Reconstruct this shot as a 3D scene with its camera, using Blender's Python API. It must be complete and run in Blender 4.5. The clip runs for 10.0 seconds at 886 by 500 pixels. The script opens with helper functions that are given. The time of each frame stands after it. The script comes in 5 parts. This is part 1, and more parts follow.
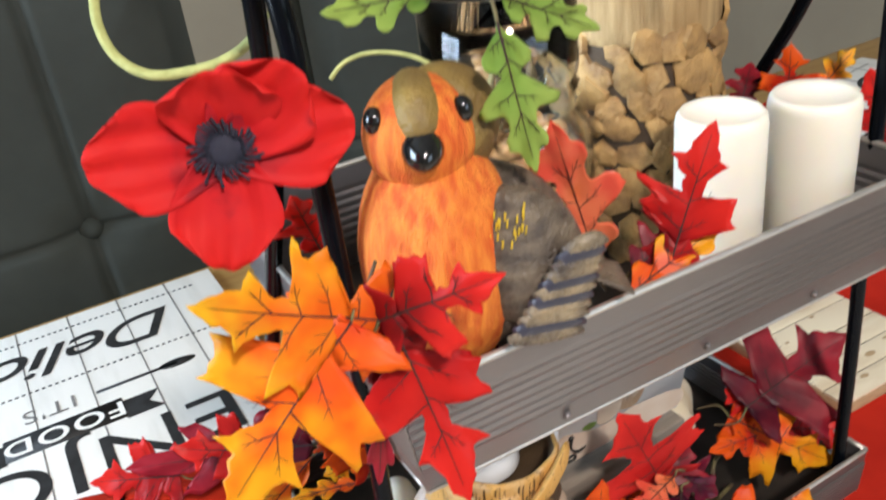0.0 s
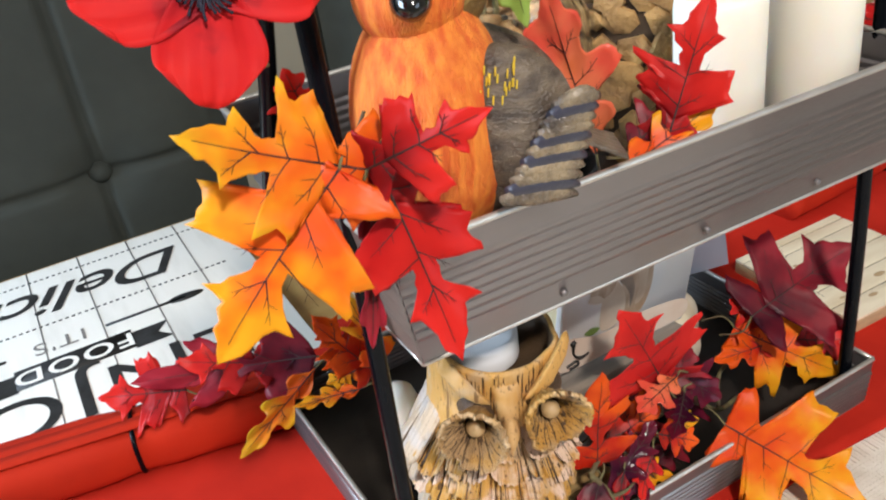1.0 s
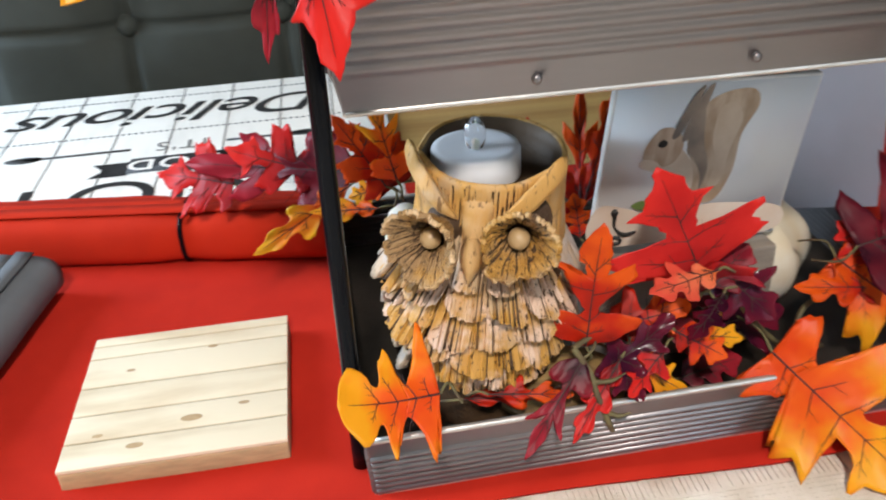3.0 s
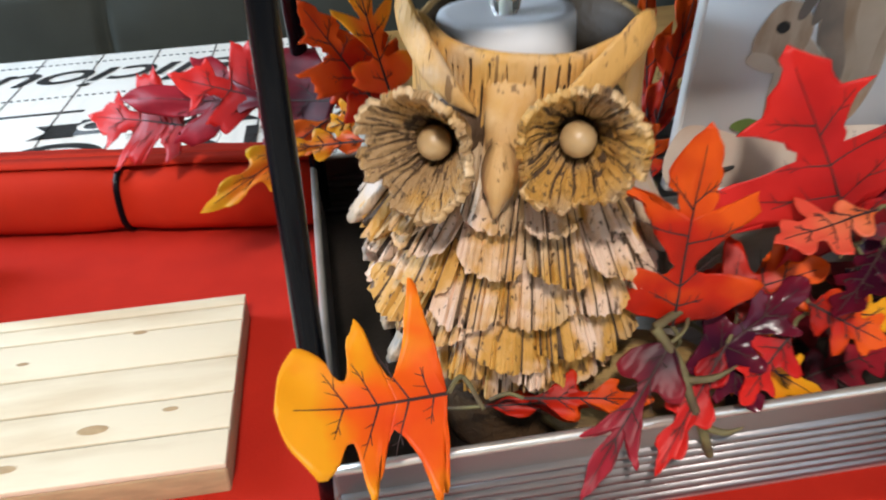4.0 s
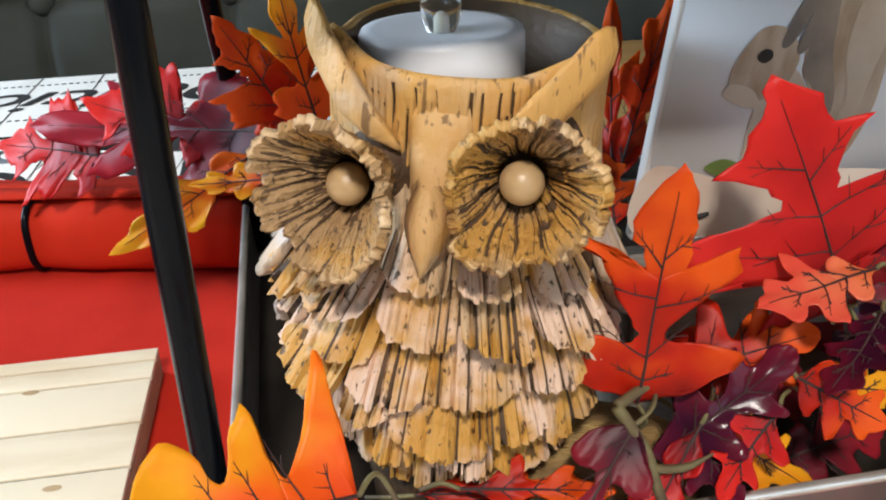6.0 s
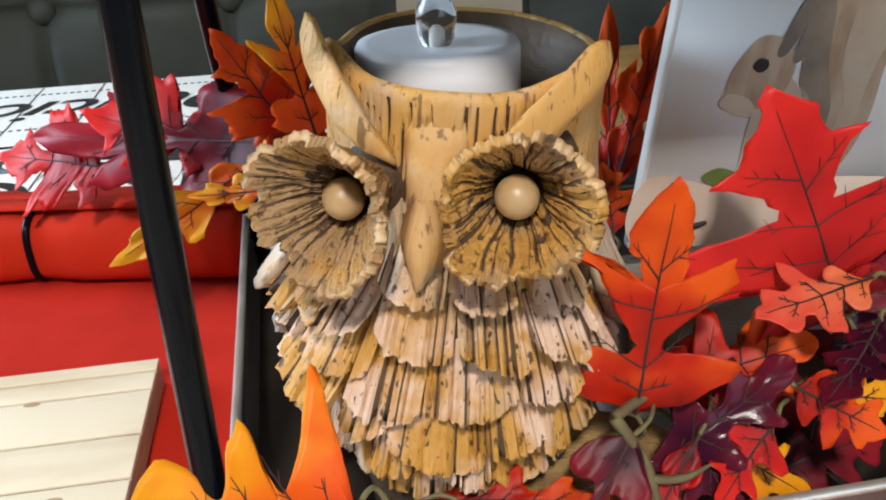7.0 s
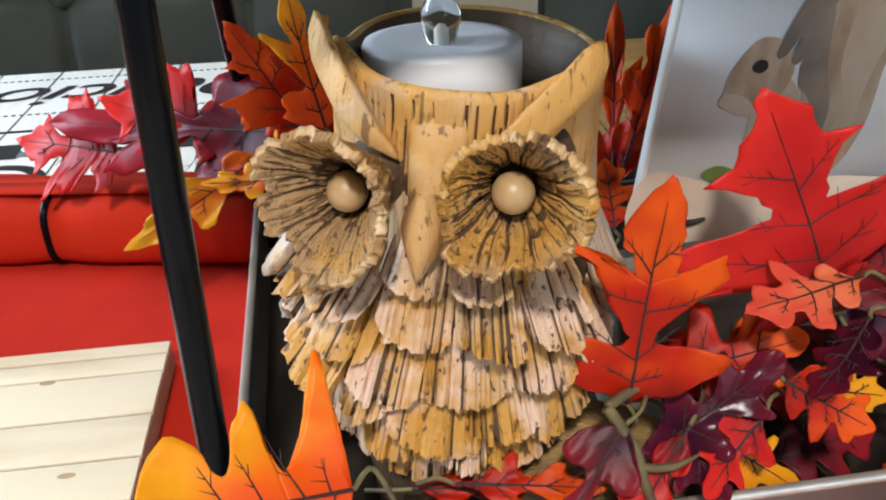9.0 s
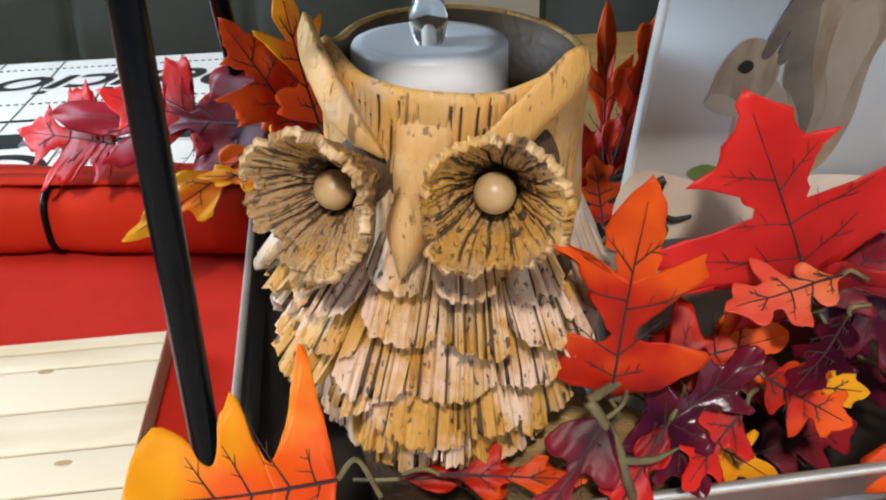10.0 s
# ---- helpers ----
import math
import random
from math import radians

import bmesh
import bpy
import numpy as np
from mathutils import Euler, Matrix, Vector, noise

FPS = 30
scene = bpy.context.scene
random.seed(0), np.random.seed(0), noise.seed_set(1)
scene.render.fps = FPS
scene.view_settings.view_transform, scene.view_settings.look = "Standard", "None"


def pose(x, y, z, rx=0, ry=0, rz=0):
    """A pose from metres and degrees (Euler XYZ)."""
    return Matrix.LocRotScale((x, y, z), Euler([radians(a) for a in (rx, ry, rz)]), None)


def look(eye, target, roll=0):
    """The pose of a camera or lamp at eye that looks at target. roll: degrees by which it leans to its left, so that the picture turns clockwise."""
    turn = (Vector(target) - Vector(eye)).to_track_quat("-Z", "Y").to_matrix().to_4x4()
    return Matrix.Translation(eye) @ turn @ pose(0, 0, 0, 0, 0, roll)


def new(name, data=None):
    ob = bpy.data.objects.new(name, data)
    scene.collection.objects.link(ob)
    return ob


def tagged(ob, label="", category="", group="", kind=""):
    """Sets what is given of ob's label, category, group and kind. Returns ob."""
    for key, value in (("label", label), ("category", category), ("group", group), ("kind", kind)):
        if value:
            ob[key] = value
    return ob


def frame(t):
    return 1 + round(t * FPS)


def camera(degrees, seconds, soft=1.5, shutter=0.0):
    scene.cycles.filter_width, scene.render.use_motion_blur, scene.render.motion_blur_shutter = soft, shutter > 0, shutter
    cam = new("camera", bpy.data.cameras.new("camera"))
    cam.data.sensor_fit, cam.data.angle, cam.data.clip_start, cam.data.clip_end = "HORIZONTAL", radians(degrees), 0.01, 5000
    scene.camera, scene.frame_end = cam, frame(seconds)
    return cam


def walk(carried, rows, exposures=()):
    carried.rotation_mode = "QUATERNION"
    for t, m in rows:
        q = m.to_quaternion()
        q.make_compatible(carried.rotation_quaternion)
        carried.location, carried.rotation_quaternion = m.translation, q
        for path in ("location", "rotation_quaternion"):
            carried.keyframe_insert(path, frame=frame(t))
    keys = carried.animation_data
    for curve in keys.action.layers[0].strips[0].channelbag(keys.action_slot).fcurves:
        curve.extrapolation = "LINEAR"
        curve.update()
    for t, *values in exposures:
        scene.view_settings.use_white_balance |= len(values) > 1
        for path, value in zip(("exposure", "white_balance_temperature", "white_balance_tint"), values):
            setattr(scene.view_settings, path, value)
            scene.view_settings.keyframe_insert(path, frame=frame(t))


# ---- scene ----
cam = camera(53.48, 10.0, soft=2.0, shutter=0.5)
PATH = [
    (0, (-0.08911, -0.24021, 0.41081), (0.02708, -0.00327, 0.26815), -7.42),
    (0.5, (-0.09103, -0.24378, 0.38459), (0.01959, -0.00639, 0.23827), -9.08),
    (1, (-0.09458, -0.25770, 0.37438), (0.01461, -0.02072, 0.22635), -8.60),
    (1.5, (-0.10049, -0.27294, 0.36445), (0.00545, -0.03231, 0.21997), -8.36),
    (2, (-0.08728, -0.28456, 0.34491), (0.02015, -0.05051, 0.19103), -7.29),
    (2.5, (-0.05127, -0.28024, 0.31298), (0.02692, -0.03779, 0.15453), -6.53),
    (3, (0.00181, -0.28019, 0.27945), (0.03152, -0.02219, 0.12926), -3.54),
    (3.2, (0.01316, -0.27340, 0.27001), (0.03095, -0.01253, 0.12293), -4.89),
    (4.3, (0.01255, -0.16041, 0.18197), (0.04105, 0.10248, 0.04028), -3.76),
    (4.5, (0.01920, -0.15553, 0.18368), (0.05116, 0.11197, 0.05168), -4.33),
    (5, (0.02717, -0.15145, 0.18365), (0.05994, 0.11901, 0.05804), -3.17),
    (5.5, (0.02698, -0.14985, 0.18099), (0.06290, 0.11550, 0.04571), -1.92),
    (7, (0.02889, -0.14908, 0.18329), (0.06366, 0.11715, 0.04945), -2.57),
    (7.5, (0.02877, -0.15088, 0.18444), (0.06405, 0.11514, 0.05032), -2.05),
    (8, (0.02982, -0.15255, 0.18495), (0.06281, 0.11308, 0.04949), -2.07),
    (8.5, (0.03100, -0.15302, 0.18617), (0.06335, 0.11267, 0.05066), -2.12),
    (9, (0.03121, -0.15509, 0.18695), (0.06084, 0.10999, 0.04964), -1.99),
    (9.5, (0.03437, -0.15722, 0.19062), (0.06091, 0.10812, 0.05317), -2.53),
    (10, (0.03508, -0.15866, 0.19050), (0.06296, 0.10482, 0.04979), -1.72),
]
walk(cam, [(t, look(eye, target, roll)) for t, eye, target, roll in PATH])

# ==== world ====
world = bpy.data.worlds.new("world")
scene.world = world
world.use_nodes = True
wn = world.node_tree.nodes
sky = wn.new("ShaderNodeTexSky")
sky.sky_type = "NISHITA"
sky.sun_disc = False
sky.sun_elevation, sky.sun_rotation = radians(38), radians(-60)
wn["Background"].inputs["Strength"].default_value = 0.12
world.node_tree.links.new(sky.outputs[0], wn["Background"].inputs["Color"])


def area(name, eye, target, sx, sy, power, colour):
    lamp = bpy.data.lights.new(name, "AREA")
    lamp.shape, lamp.size, lamp.size_y, lamp.energy, lamp.color = "RECTANGLE", sx, sy, power, colour
    ob = new(name, lamp)
    ob.matrix_world = look(eye, target)
    return ob


# west window daylight, plus added unseen lamps: cool front fill and warm key
area("window_fill_light", (-1.72, 0.55, 0.75), (0, 0.15, 0.1), 0.9, 0.9, 66, (0.64, 0.81, 1.0))
# cool front fill through an added window, lifting the picture sign
area("window_fill_light", (1.0, -1.95, 0.80), (0.1, 0.1, 0.1), 1.2, 0.9, 12, (0.68, 0.83, 1.0))
# added key lamp without a fitting, hung below the ceiling out of view
area("key_light", (-0.12, -0.97, 1.19), (0.08, 0.02, 0.1), 0.12, 0.12, 23, (1.0, 0.92, 0.86))
scene.view_settings.exposure = -0.1


# ---- materials ----
def material(name, colour, rough=0.6, metal=0.0, alt=None, scale=60.0, stretch=(1, 1, 1), bump=0.2, fine=600.0, spec=0.5, low=0.35, high=0.65, dist=0.0015):
    """A surface of two colours mixed by noise, with fine relief."""
    m = bpy.data.materials.new(name)
    m.use_nodes = True
    nt = m.node_tree
    b = nt.nodes["Principled BSDF"]
    co = nt.nodes.new("ShaderNodeTexCoord")
    mp = nt.nodes.new("ShaderNodeMapping")
    mp.inputs["Scale"].default_value = stretch
    nt.links.new(co.outputs["Object"], mp.inputs["Vector"])
    n1 = nt.nodes.new("ShaderNodeTexNoise")
    n1.inputs["Scale"].default_value, n1.inputs["Detail"].default_value = scale, 5
    n2 = nt.nodes.new("ShaderNodeTexNoise")
    n2.inputs["Scale"].default_value, n2.inputs["Detail"].default_value = fine, 3
    for n in (n1, n2):
        nt.links.new(mp.outputs[0], n.inputs["Vector"])
    ramp = nt.nodes.new("ShaderNodeValToRGB")
    alt = alt or tuple(c * 0.8 for c in colour)
    ramp.color_ramp.elements[0].position, ramp.color_ramp.elements[1].position = low, high
    ramp.color_ramp.elements[0].color, ramp.color_ramp.elements[1].color = (*alt, 1), (*colour, 1)
    nt.links.new(n1.outputs["Fac"], ramp.inputs[0])
    nt.links.new(ramp.outputs[0], b.inputs["Base Color"])
    mixed = nt.nodes.new("ShaderNodeMath")
    mixed.operation = "ADD"
    nt.links.new(n1.outputs["Fac"], mixed.inputs[0])
    nt.links.new(n2.outputs["Fac"], mixed.inputs[1])
    bp = nt.nodes.new("ShaderNodeBump")
    bp.inputs["Strength"].default_value, bp.inputs["Distance"].default_value = bump, dist
    nt.links.new(mixed.outputs[0], bp.inputs["Height"])
    nt.links.new(bp.outputs[0], b.inputs["Normal"])
    rr = nt.nodes.new("ShaderNodeMapRange")
    rr.inputs["To Min"].default_value, rr.inputs["To Max"].default_value = rough * 0.85, min(1, rough * 1.15)
    nt.links.new(n2.outputs["Fac"], rr.inputs["Value"])
    nt.links.new(rr.outputs[0], b.inputs["Roughness"])
    b.inputs["Metallic"].default_value = metal
    b.inputs["Specular IOR Level"].default_value = spec
    return m


def leaf_material(name, base, mid, tip, rough=0.38):
    """Printed cloth leaf: three colours from stalk to tip, blotched, with a faint weave."""
    m = bpy.data.materials.new(name)
    m.use_nodes = True
    nt = m.node_tree
    b = nt.nodes["Principled BSDF"]
    uv = nt.nodes.new("ShaderNodeUVMap")
    uv.uv_map = "leaf"
    sep = nt.nodes.new("ShaderNodeSeparateXYZ")
    nt.links.new(uv.outputs[0], sep.inputs[0])
    co = nt.nodes.new("ShaderNodeTexCoord")
    info = nt.nodes.new("ShaderNodeObjectInfo")
    n1 = nt.nodes.new("ShaderNodeTexNoise")
    n1.noise_dimensions = "4D"
    n1.inputs["Scale"].default_value, n1.inputs["Detail"].default_value = 60, 2.5
    nt.links.new(co.outputs["Object"], n1.inputs["Vector"])
    scaled = nt.nodes.new("ShaderNodeMath")
    scaled.operation = "MULTIPLY"
    scaled.inputs[1].default_value = 40
    nt.links.new(info.outputs["Random"], scaled.inputs[0])
    nt.links.new(scaled.outputs[0], n1.inputs["W"])
    side = nt.nodes.new("ShaderNodeMath")
    side.operation = "ABSOLUTE"
    nt.links.new(sep.outputs["X"], side.inputs[0])
    f = nt.nodes.new("ShaderNodeMath")
    f.operation = "MULTIPLY_ADD"
    f.inputs[1].default_value = 1.7
    nt.links.new(n1.outputs["Fac"], f.inputs[0])
    nt.links.new(sep.outputs["Y"], f.inputs[2])
    g = nt.nodes.new("ShaderNodeMath")
    g.operation = "MULTIPLY_ADD"
    g.inputs[1].default_value = 0.45
    nt.links.new(side.outputs[0], g.inputs[0])
    nt.links.new(f.outputs[0], g.inputs[2])
    ramp = nt.nodes.new("ShaderNodeValToRGB")
    e = ramp.color_ramp.elements
    e[0].position, e[1].position = 0.40, 0.93
    k = e.new(0.66)
    e[0].color, k.color, e[-1].color = (*base, 1), (*mid, 1), (*tip, 1)
    sc = nt.nodes.new("ShaderNodeMath")
    sc.operation = "MULTIPLY"
    sc.inputs[1].default_value = 1 / 1.95
    nt.links.new(g.outputs[0], sc.inputs[0])
    nt.links.new(sc.outputs[0], ramp.inputs[0])
    nt.links.new(ramp.outputs[0], b.inputs["Base Color"])
    n2 = nt.nodes.new("ShaderNodeTexNoise")
    n2.inputs["Scale"].default_value = 3500
    nt.links.new(co.outputs["Object"], n2.inputs["Vector"])
    add = nt.nodes.new("ShaderNodeMath")
    add.operation = "MULTIPLY_ADD"
    add.inputs[1].default_value = 0.06
    nt.links.new(n2.outputs["Fac"], add.inputs[0])
    nt.links.new(n1.outputs["Fac"], add.inputs[2])
    bp = nt.nodes.new("ShaderNodeBump")
    bp.inputs["Strength"].default_value, bp.inputs["Distance"].default_value = 0.4, 0.0011
    nt.links.new(add.outputs[0], bp.inputs["Height"])
    nt.links.new(bp.outputs[0], b.inputs["Normal"])
    b.inputs["Roughness"].default_value = rough
    b.inputs["Specular IOR Level"].default_value = 0.2
    tr = nt.nodes.new("ShaderNodeBsdfTranslucent")
    nt.links.new(ramp.outputs[0], tr.inputs["Color"])
    mx = nt.nodes.new("ShaderNodeMixShader")
    mx.inputs[0].default_value = 0.28
    nt.links.new(b.outputs[0], mx.inputs[1])
    nt.links.new(tr.outputs[0], mx.inputs[2])
    nt.links.new(mx.outputs[0], nt.nodes["Material Output"].inputs["Surface"])
    return m


def glass(name, tint, rough=0.02):
    m = bpy.data.materials.new(name)
    m.use_nodes = True
    b = m.node_tree.nodes["Principled BSDF"]
    b.inputs["Base Color"].default_value = (*tint, 1)
    b.inputs["Transmission Weight"].default_value = 1.0
    b.inputs["Roughness"].default_value = rough
    b.inputs["IOR"].default_value = 1.45
    return m


LEAF = {
    "yellow": leaf_material("leaf_yellow", (0.72, 0.06, 0.01), (0.84, 0.17, 0.01), (0.84, 0.47, 0.02)),
    "orange": leaf_material("leaf_orange", (0.76, 0.05, 0.01), (0.86, 0.13, 0.01), (0.88, 0.40, 0.015)),
    "orangered": leaf_material("leaf_orange_red", (0.20, 0.006, 0.004), (0.54, 0.018, 0.004), (0.80, 0.105, 0.006), 0.42),
    "red": leaf_material("leaf_red", (0.20, 0.006, 0.010), (0.52, 0.012, 0.012), (0.70, 0.024, 0.018), 0.40),
    "pink": leaf_material("leaf_pink", (0.75, 0.16, 0.04), (0.85, 0.22, 0.10), (0.8, 0.10, 0.06), 0.25),
    "maroon": leaf_material("leaf_maroon", (0.05, 0.006, 0.015), (0.18, 0.010, 0.020), (0.36, 0.018, 0.032)),
    "purple": leaf_material("leaf_purple", (0.02, 0.004, 0.014), (0.055, 0.007, 0.024), (0.15, 0.009, 0.024), 0.16),
    "green": leaf_material("leaf_green", (0.10, 0.20, 0.03), (0.24, 0.38, 0.07), (0.34, 0.46, 0.10)),
}
VEIN = material("vein", (0.035, 0.008, 0.006), 0.7)
STEM = material("stem", (0.16, 0.14, 0.055), 0.7, alt=(0.08, 0.05, 0.025), scale=120)
BLACK = material("black_paint", (0.003, 0.004, 0.006), 0.20, spec=0.12, bump=0.0)
ZINC = material("galvanised_metal", (0.27, 0.25, 0.25), 0.40, 0.85, alt=(0.22, 0.205, 0.205), scale=14, stretch=(0.4, 1, 1.6), bump=0.06, dist=0.0006)
ZINC_EDGE = material("rolled_edge", (0.66, 0.63, 0.58), 0.35, 0.75, bump=0.1, dist=0.0004)
FELT_RED = material("red_cloth", (0.50, 0.022, 0.010), 0.95, alt=(0.43, 0.017, 0.008), scale=30, fine=1400, bump=0.35, spec=0.15, dist=0.0006)
NAPKIN_RED = material("red_napkin", (0.50, 0.026, 0.008), 0.9, alt=(0.42, 0.02, 0.007), scale=25, fine=1600, bump=0.3, spec=0.15, dist=0.0005)
NAPKIN_GREY = material("grey_napkin", (0.14, 0.15, 0.16), 0.9, scale=25, fine=1500, bump=0.3, spec=0.15, dist=0.0005)
BURLAP = material("burlap", (0.82, 0.76, 0.67), 0.95, alt=(0.66, 0.58, 0.47), scale=40, fine=900, bump=0.5, spec=0.1)
OAK = material("table_oak", (0.50, 0.30, 0.10), 0.45, alt=(0.38, 0.20, 0.06), scale=14, stretch=(0.2, 4, 4), bump=0.15)
CHAIR = material("chair_cloth", (0.050, 0.058, 0.052), 0.85, alt=(0.041, 0.048, 0.043), scale=20, fine=1200, bump=0.25, spec=0.25, dist=0.0006)
WALL = material("wall_paint", (0.40, 0.34, 0.25), 0.9, scale=4, fine=200, bump=0.1, alt=(0.37, 0.31, 0.23))
CEIL = material("ceiling_paint", (0.55, 0.54, 0.52), 0.9, scale=4, fine=200, bump=0.1)
WHITE = material("white_paint", (0.8, 0.79, 0.77), 0.5, scale=8, bump=0.05, alt=(0.75, 0.74, 0.71))
COASTER = material("printed_planks", (0.80, 0.71, 0.53), 0.4, alt=(0.62, 0.50, 0.33), scale=26, stretch=(0.5, 2.2, 2), bump=0.06, fine=300, low=0.3, high=0.55)
COASTER_EDGE = material("tan_edge", (0.50, 0.35, 0.19), 0.7, scale=90, stretch=(1, 1, 5))
GAP = material("dark_joint", (0.10, 0.08, 0.06), 0.8)
PAPER = material("printed_mat", (0.88, 0.86, 0.80), 0.55, alt=(0.74, 0.72, 0.66), scale=16, stretch=(3, 0.5, 1), bump=0.05, low=0.25, high=0.5)
INK = material("black_ink", (0.012, 0.011, 0.010), 0.6, alt=(0.03, 0.03, 0.03))
INK_GREY = material("grey_ink", (0.20, 0.19, 0.18), 0.6)
WAX = material("white_wax", (0.86, 0.82, 0.72), 0.45, scale=20, bump=0.05, alt=(0.84, 0.79, 0.68))
WAX.node_tree.nodes["Principled BSDF"].inputs["Subsurface Weight"].default_value = 0.3
WAX.node_tree.nodes["Principled BSDF"].inputs["Subsurface Radius"].default_value = (0.01, 0.007, 0.004)
TEA = material("tealight_plastic", (0.78, 0.78, 0.78), 0.3, scale=20, bump=0.02, alt=(0.75, 0.75, 0.76))
CLEAR = glass("clear_plastic", (0.95, 0.95, 0.95), 0.04)
JAR = glass("jar_glass", (0.93, 0.96, 0.95), 0.01)


def carved_paint(name, ochre, pale, grey, dark, specks=0.5, rough=0.55, along=0.35, bump=0.8, lean=0.5):
    """Antiqued resin: ochre and pale washes in soft patches, dark grain rubbed into fine streaks and pits."""
    m = bpy.data.materials.new(name)
    m.use_nodes = True
    nt = m.node_tree
    b = nt.nodes["Principled BSDF"]
    co = nt.nodes.new("ShaderNodeTexCoord")
    geo = nt.nodes.new("ShaderNodeNewGeometry")

    def cloud(scale, detail, stretch=(1, 1, 1), shift=0.0):
        mp = nt.nodes.new("ShaderNodeMapping")
        mp.inputs["Scale"].default_value = stretch
        mp.inputs["Location"].default_value = (shift, shift, shift)
        nt.links.new(co.outputs["Object"], mp.inputs["Vector"])
        t = nt.nodes.new("ShaderNodeTexNoise")
        t.inputs["Scale"].default_value, t.inputs["Detail"].default_value = scale, detail
        nt.links.new(mp.outputs[0], t.inputs["Vector"])
        return t.outputs["Fac"]

    def steps(value, a, c, smooth=True):
        r = nt.nodes.new("ShaderNodeMapRange")
        r.interpolation_type = "SMOOTHSTEP" if smooth else "LINEAR"
        r.inputs["From Min"].default_value, r.inputs["From Max"].default_value = a, c
        nt.links.new(value, r.inputs["Value"])
        return r.outputs[0]

    def mixed(fac, p, q):
        x = nt.nodes.new("ShaderNodeMix")
        x.data_type = "RGBA"
        nt.links.new(fac, x.inputs["Factor"])
        for key, c in (("A", p), ("B", q)):
            if isinstance(c, tuple):
                x.inputs[key].default_value = (*c, 1)
            else:
                nt.links.new(c, x.inputs[key])
        return x.outputs["Result"]

    def math2(op, p, q):
        x = nt.nodes.new("ShaderNodeMath")
        x.operation = op
        for i, c in enumerate((p, q)):
            if isinstance(c, float):
                x.inputs[i].default_value = c
            else:
                nt.links.new(c, x.inputs[i])
        return x.outputs[0]

    patch = math2("ADD", cloud(75, 3), math2("MULTIPLY", geo.outputs["Random Per Island"], 0.22))
    colour = mixed(steps(patch, 0.48 + lean * 0.1, 0.70 + lean * 0.1), ochre, pale)
    colour = mixed(steps(cloud(48, 3, shift=4.0), 0.54, 0.68), colour, grey)
    grain = cloud(150, 4, (3.0, 3.0, along), 1.0)
    streak = steps(grain, 0.41, 0.33)
    pits = steps(cloud(420, 2, (1.8, 1.8, 0.45), shift=2.0), 0.35, 0.29)
    marks = math2("MULTIPLY", math2("MAXIMUM", streak, pits), specks)
    colour = mixed(marks, colour, dark)
    nt.links.new(colour, b.inputs["Base Color"])
    height = math2("ADD", math2("MULTIPLY", grain, 1.0), math2("MULTIPLY", cloud(700, 3), 0.35))
    bp = nt.nodes.new("ShaderNodeBump")
    bp.inputs["Strength"].default_value, bp.inputs["Distance"].default_value = bump, 0.0012
    nt.links.new(height, bp.inputs["Height"])
    nt.links.new(bp.outputs[0], b.inputs["Normal"])
    b.inputs["Roughness"].default_value = rough
    b.inputs["Specular IOR Level"].default_value = 0.35
    return m


OWL_SKIN = carved_paint("carved_resin", (0.56, 0.31, 0.085), (0.58, 0.36, 0.15), (0.50, 0.36, 0.22), (0.12, 0.06, 0.025), 0.75, along=0.10, bump=0.7)
OWL_CHIP = carved_paint("chipped_resin", (0.48, 0.25, 0.048), (0.64, 0.46, 0.34), (0.46, 0.31, 0.17), (0.06, 0.028, 0.010), 0.90, along=0.35, bump=0.9, lean=0.2)
OWL_WING = carved_paint("grey_wing_resin", (0.50, 0.37, 0.25), (0.50, 0.42, 0.36), (0.40, 0.36, 0.33), (0.16, 0.10, 0.06), 0.35, along=0.8, bump=0.5)
# bowls coloured darker than the head, so part of their shade is paint
OWL_EYE = carved_paint("fluted_resin", (0.43, 0.225, 0.048), (0.34, 0.21, 0.095), (0.14, 0.08, 0.045), (0.05, 0.025, 0.010), 0.85, along=1.0, bump=0.9)
# brown wash, doubling as painted shade in grooves, feather gaps and eye bowls
OWL_DARK = material("wash_shade_resin", (0.10, 0.052, 0.020), 0.7, alt=(0.05, 0.025, 0.01), scale=80, bump=0.5)
OWL_BALL = material("polished_resin", (0.50, 0.34, 0.17), 0.4, alt=(0.40, 0.26, 0.12), scale=60, bump=0.1)
OWL_LIP = carved_paint("worn_lip", (0.52, 0.31, 0.10), (0.58, 0.40, 0.22), (0.48, 0.33, 0.18), (0.10, 0.05, 0.02), 0.6, bump=0.6)
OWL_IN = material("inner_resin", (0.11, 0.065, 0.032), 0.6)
LOG = material("log_resin", (0.34, 0.22, 0.07), 0.6, alt=(0.16, 0.09, 0.03), scale=60, stretch=(0.6, 3, 3), bump=0.7)


# ---- builders ----
def mesh_ob(name, bm, mats, parent=None, smooth=True):
    me = bpy.data.meshes.new(name)
    if smooth:
        for f in bm.faces:
            f.smooth = True
    bm.normal_update()
    bm.to_mesh(me)
    bm.free()
    for m in mats if isinstance(mats, (list, tuple)) else [mats]:
        me.materials.append(m)
    ob = new(name, me)
    ob.parent = parent
    return ob


def part(name, bm, m, parent, label="", smooth=True):
    ob = mesh_ob(name, bm, m, parent, smooth)
    if label:
        ob["label"] = label
    return ob


def thing(name, at=(0, 0, 0), rz=0):
    ob = new(name)
    ob.empty_display_size = 0.02
    ob.matrix_world = pose(*at, 0, 0, rz)
    return ob


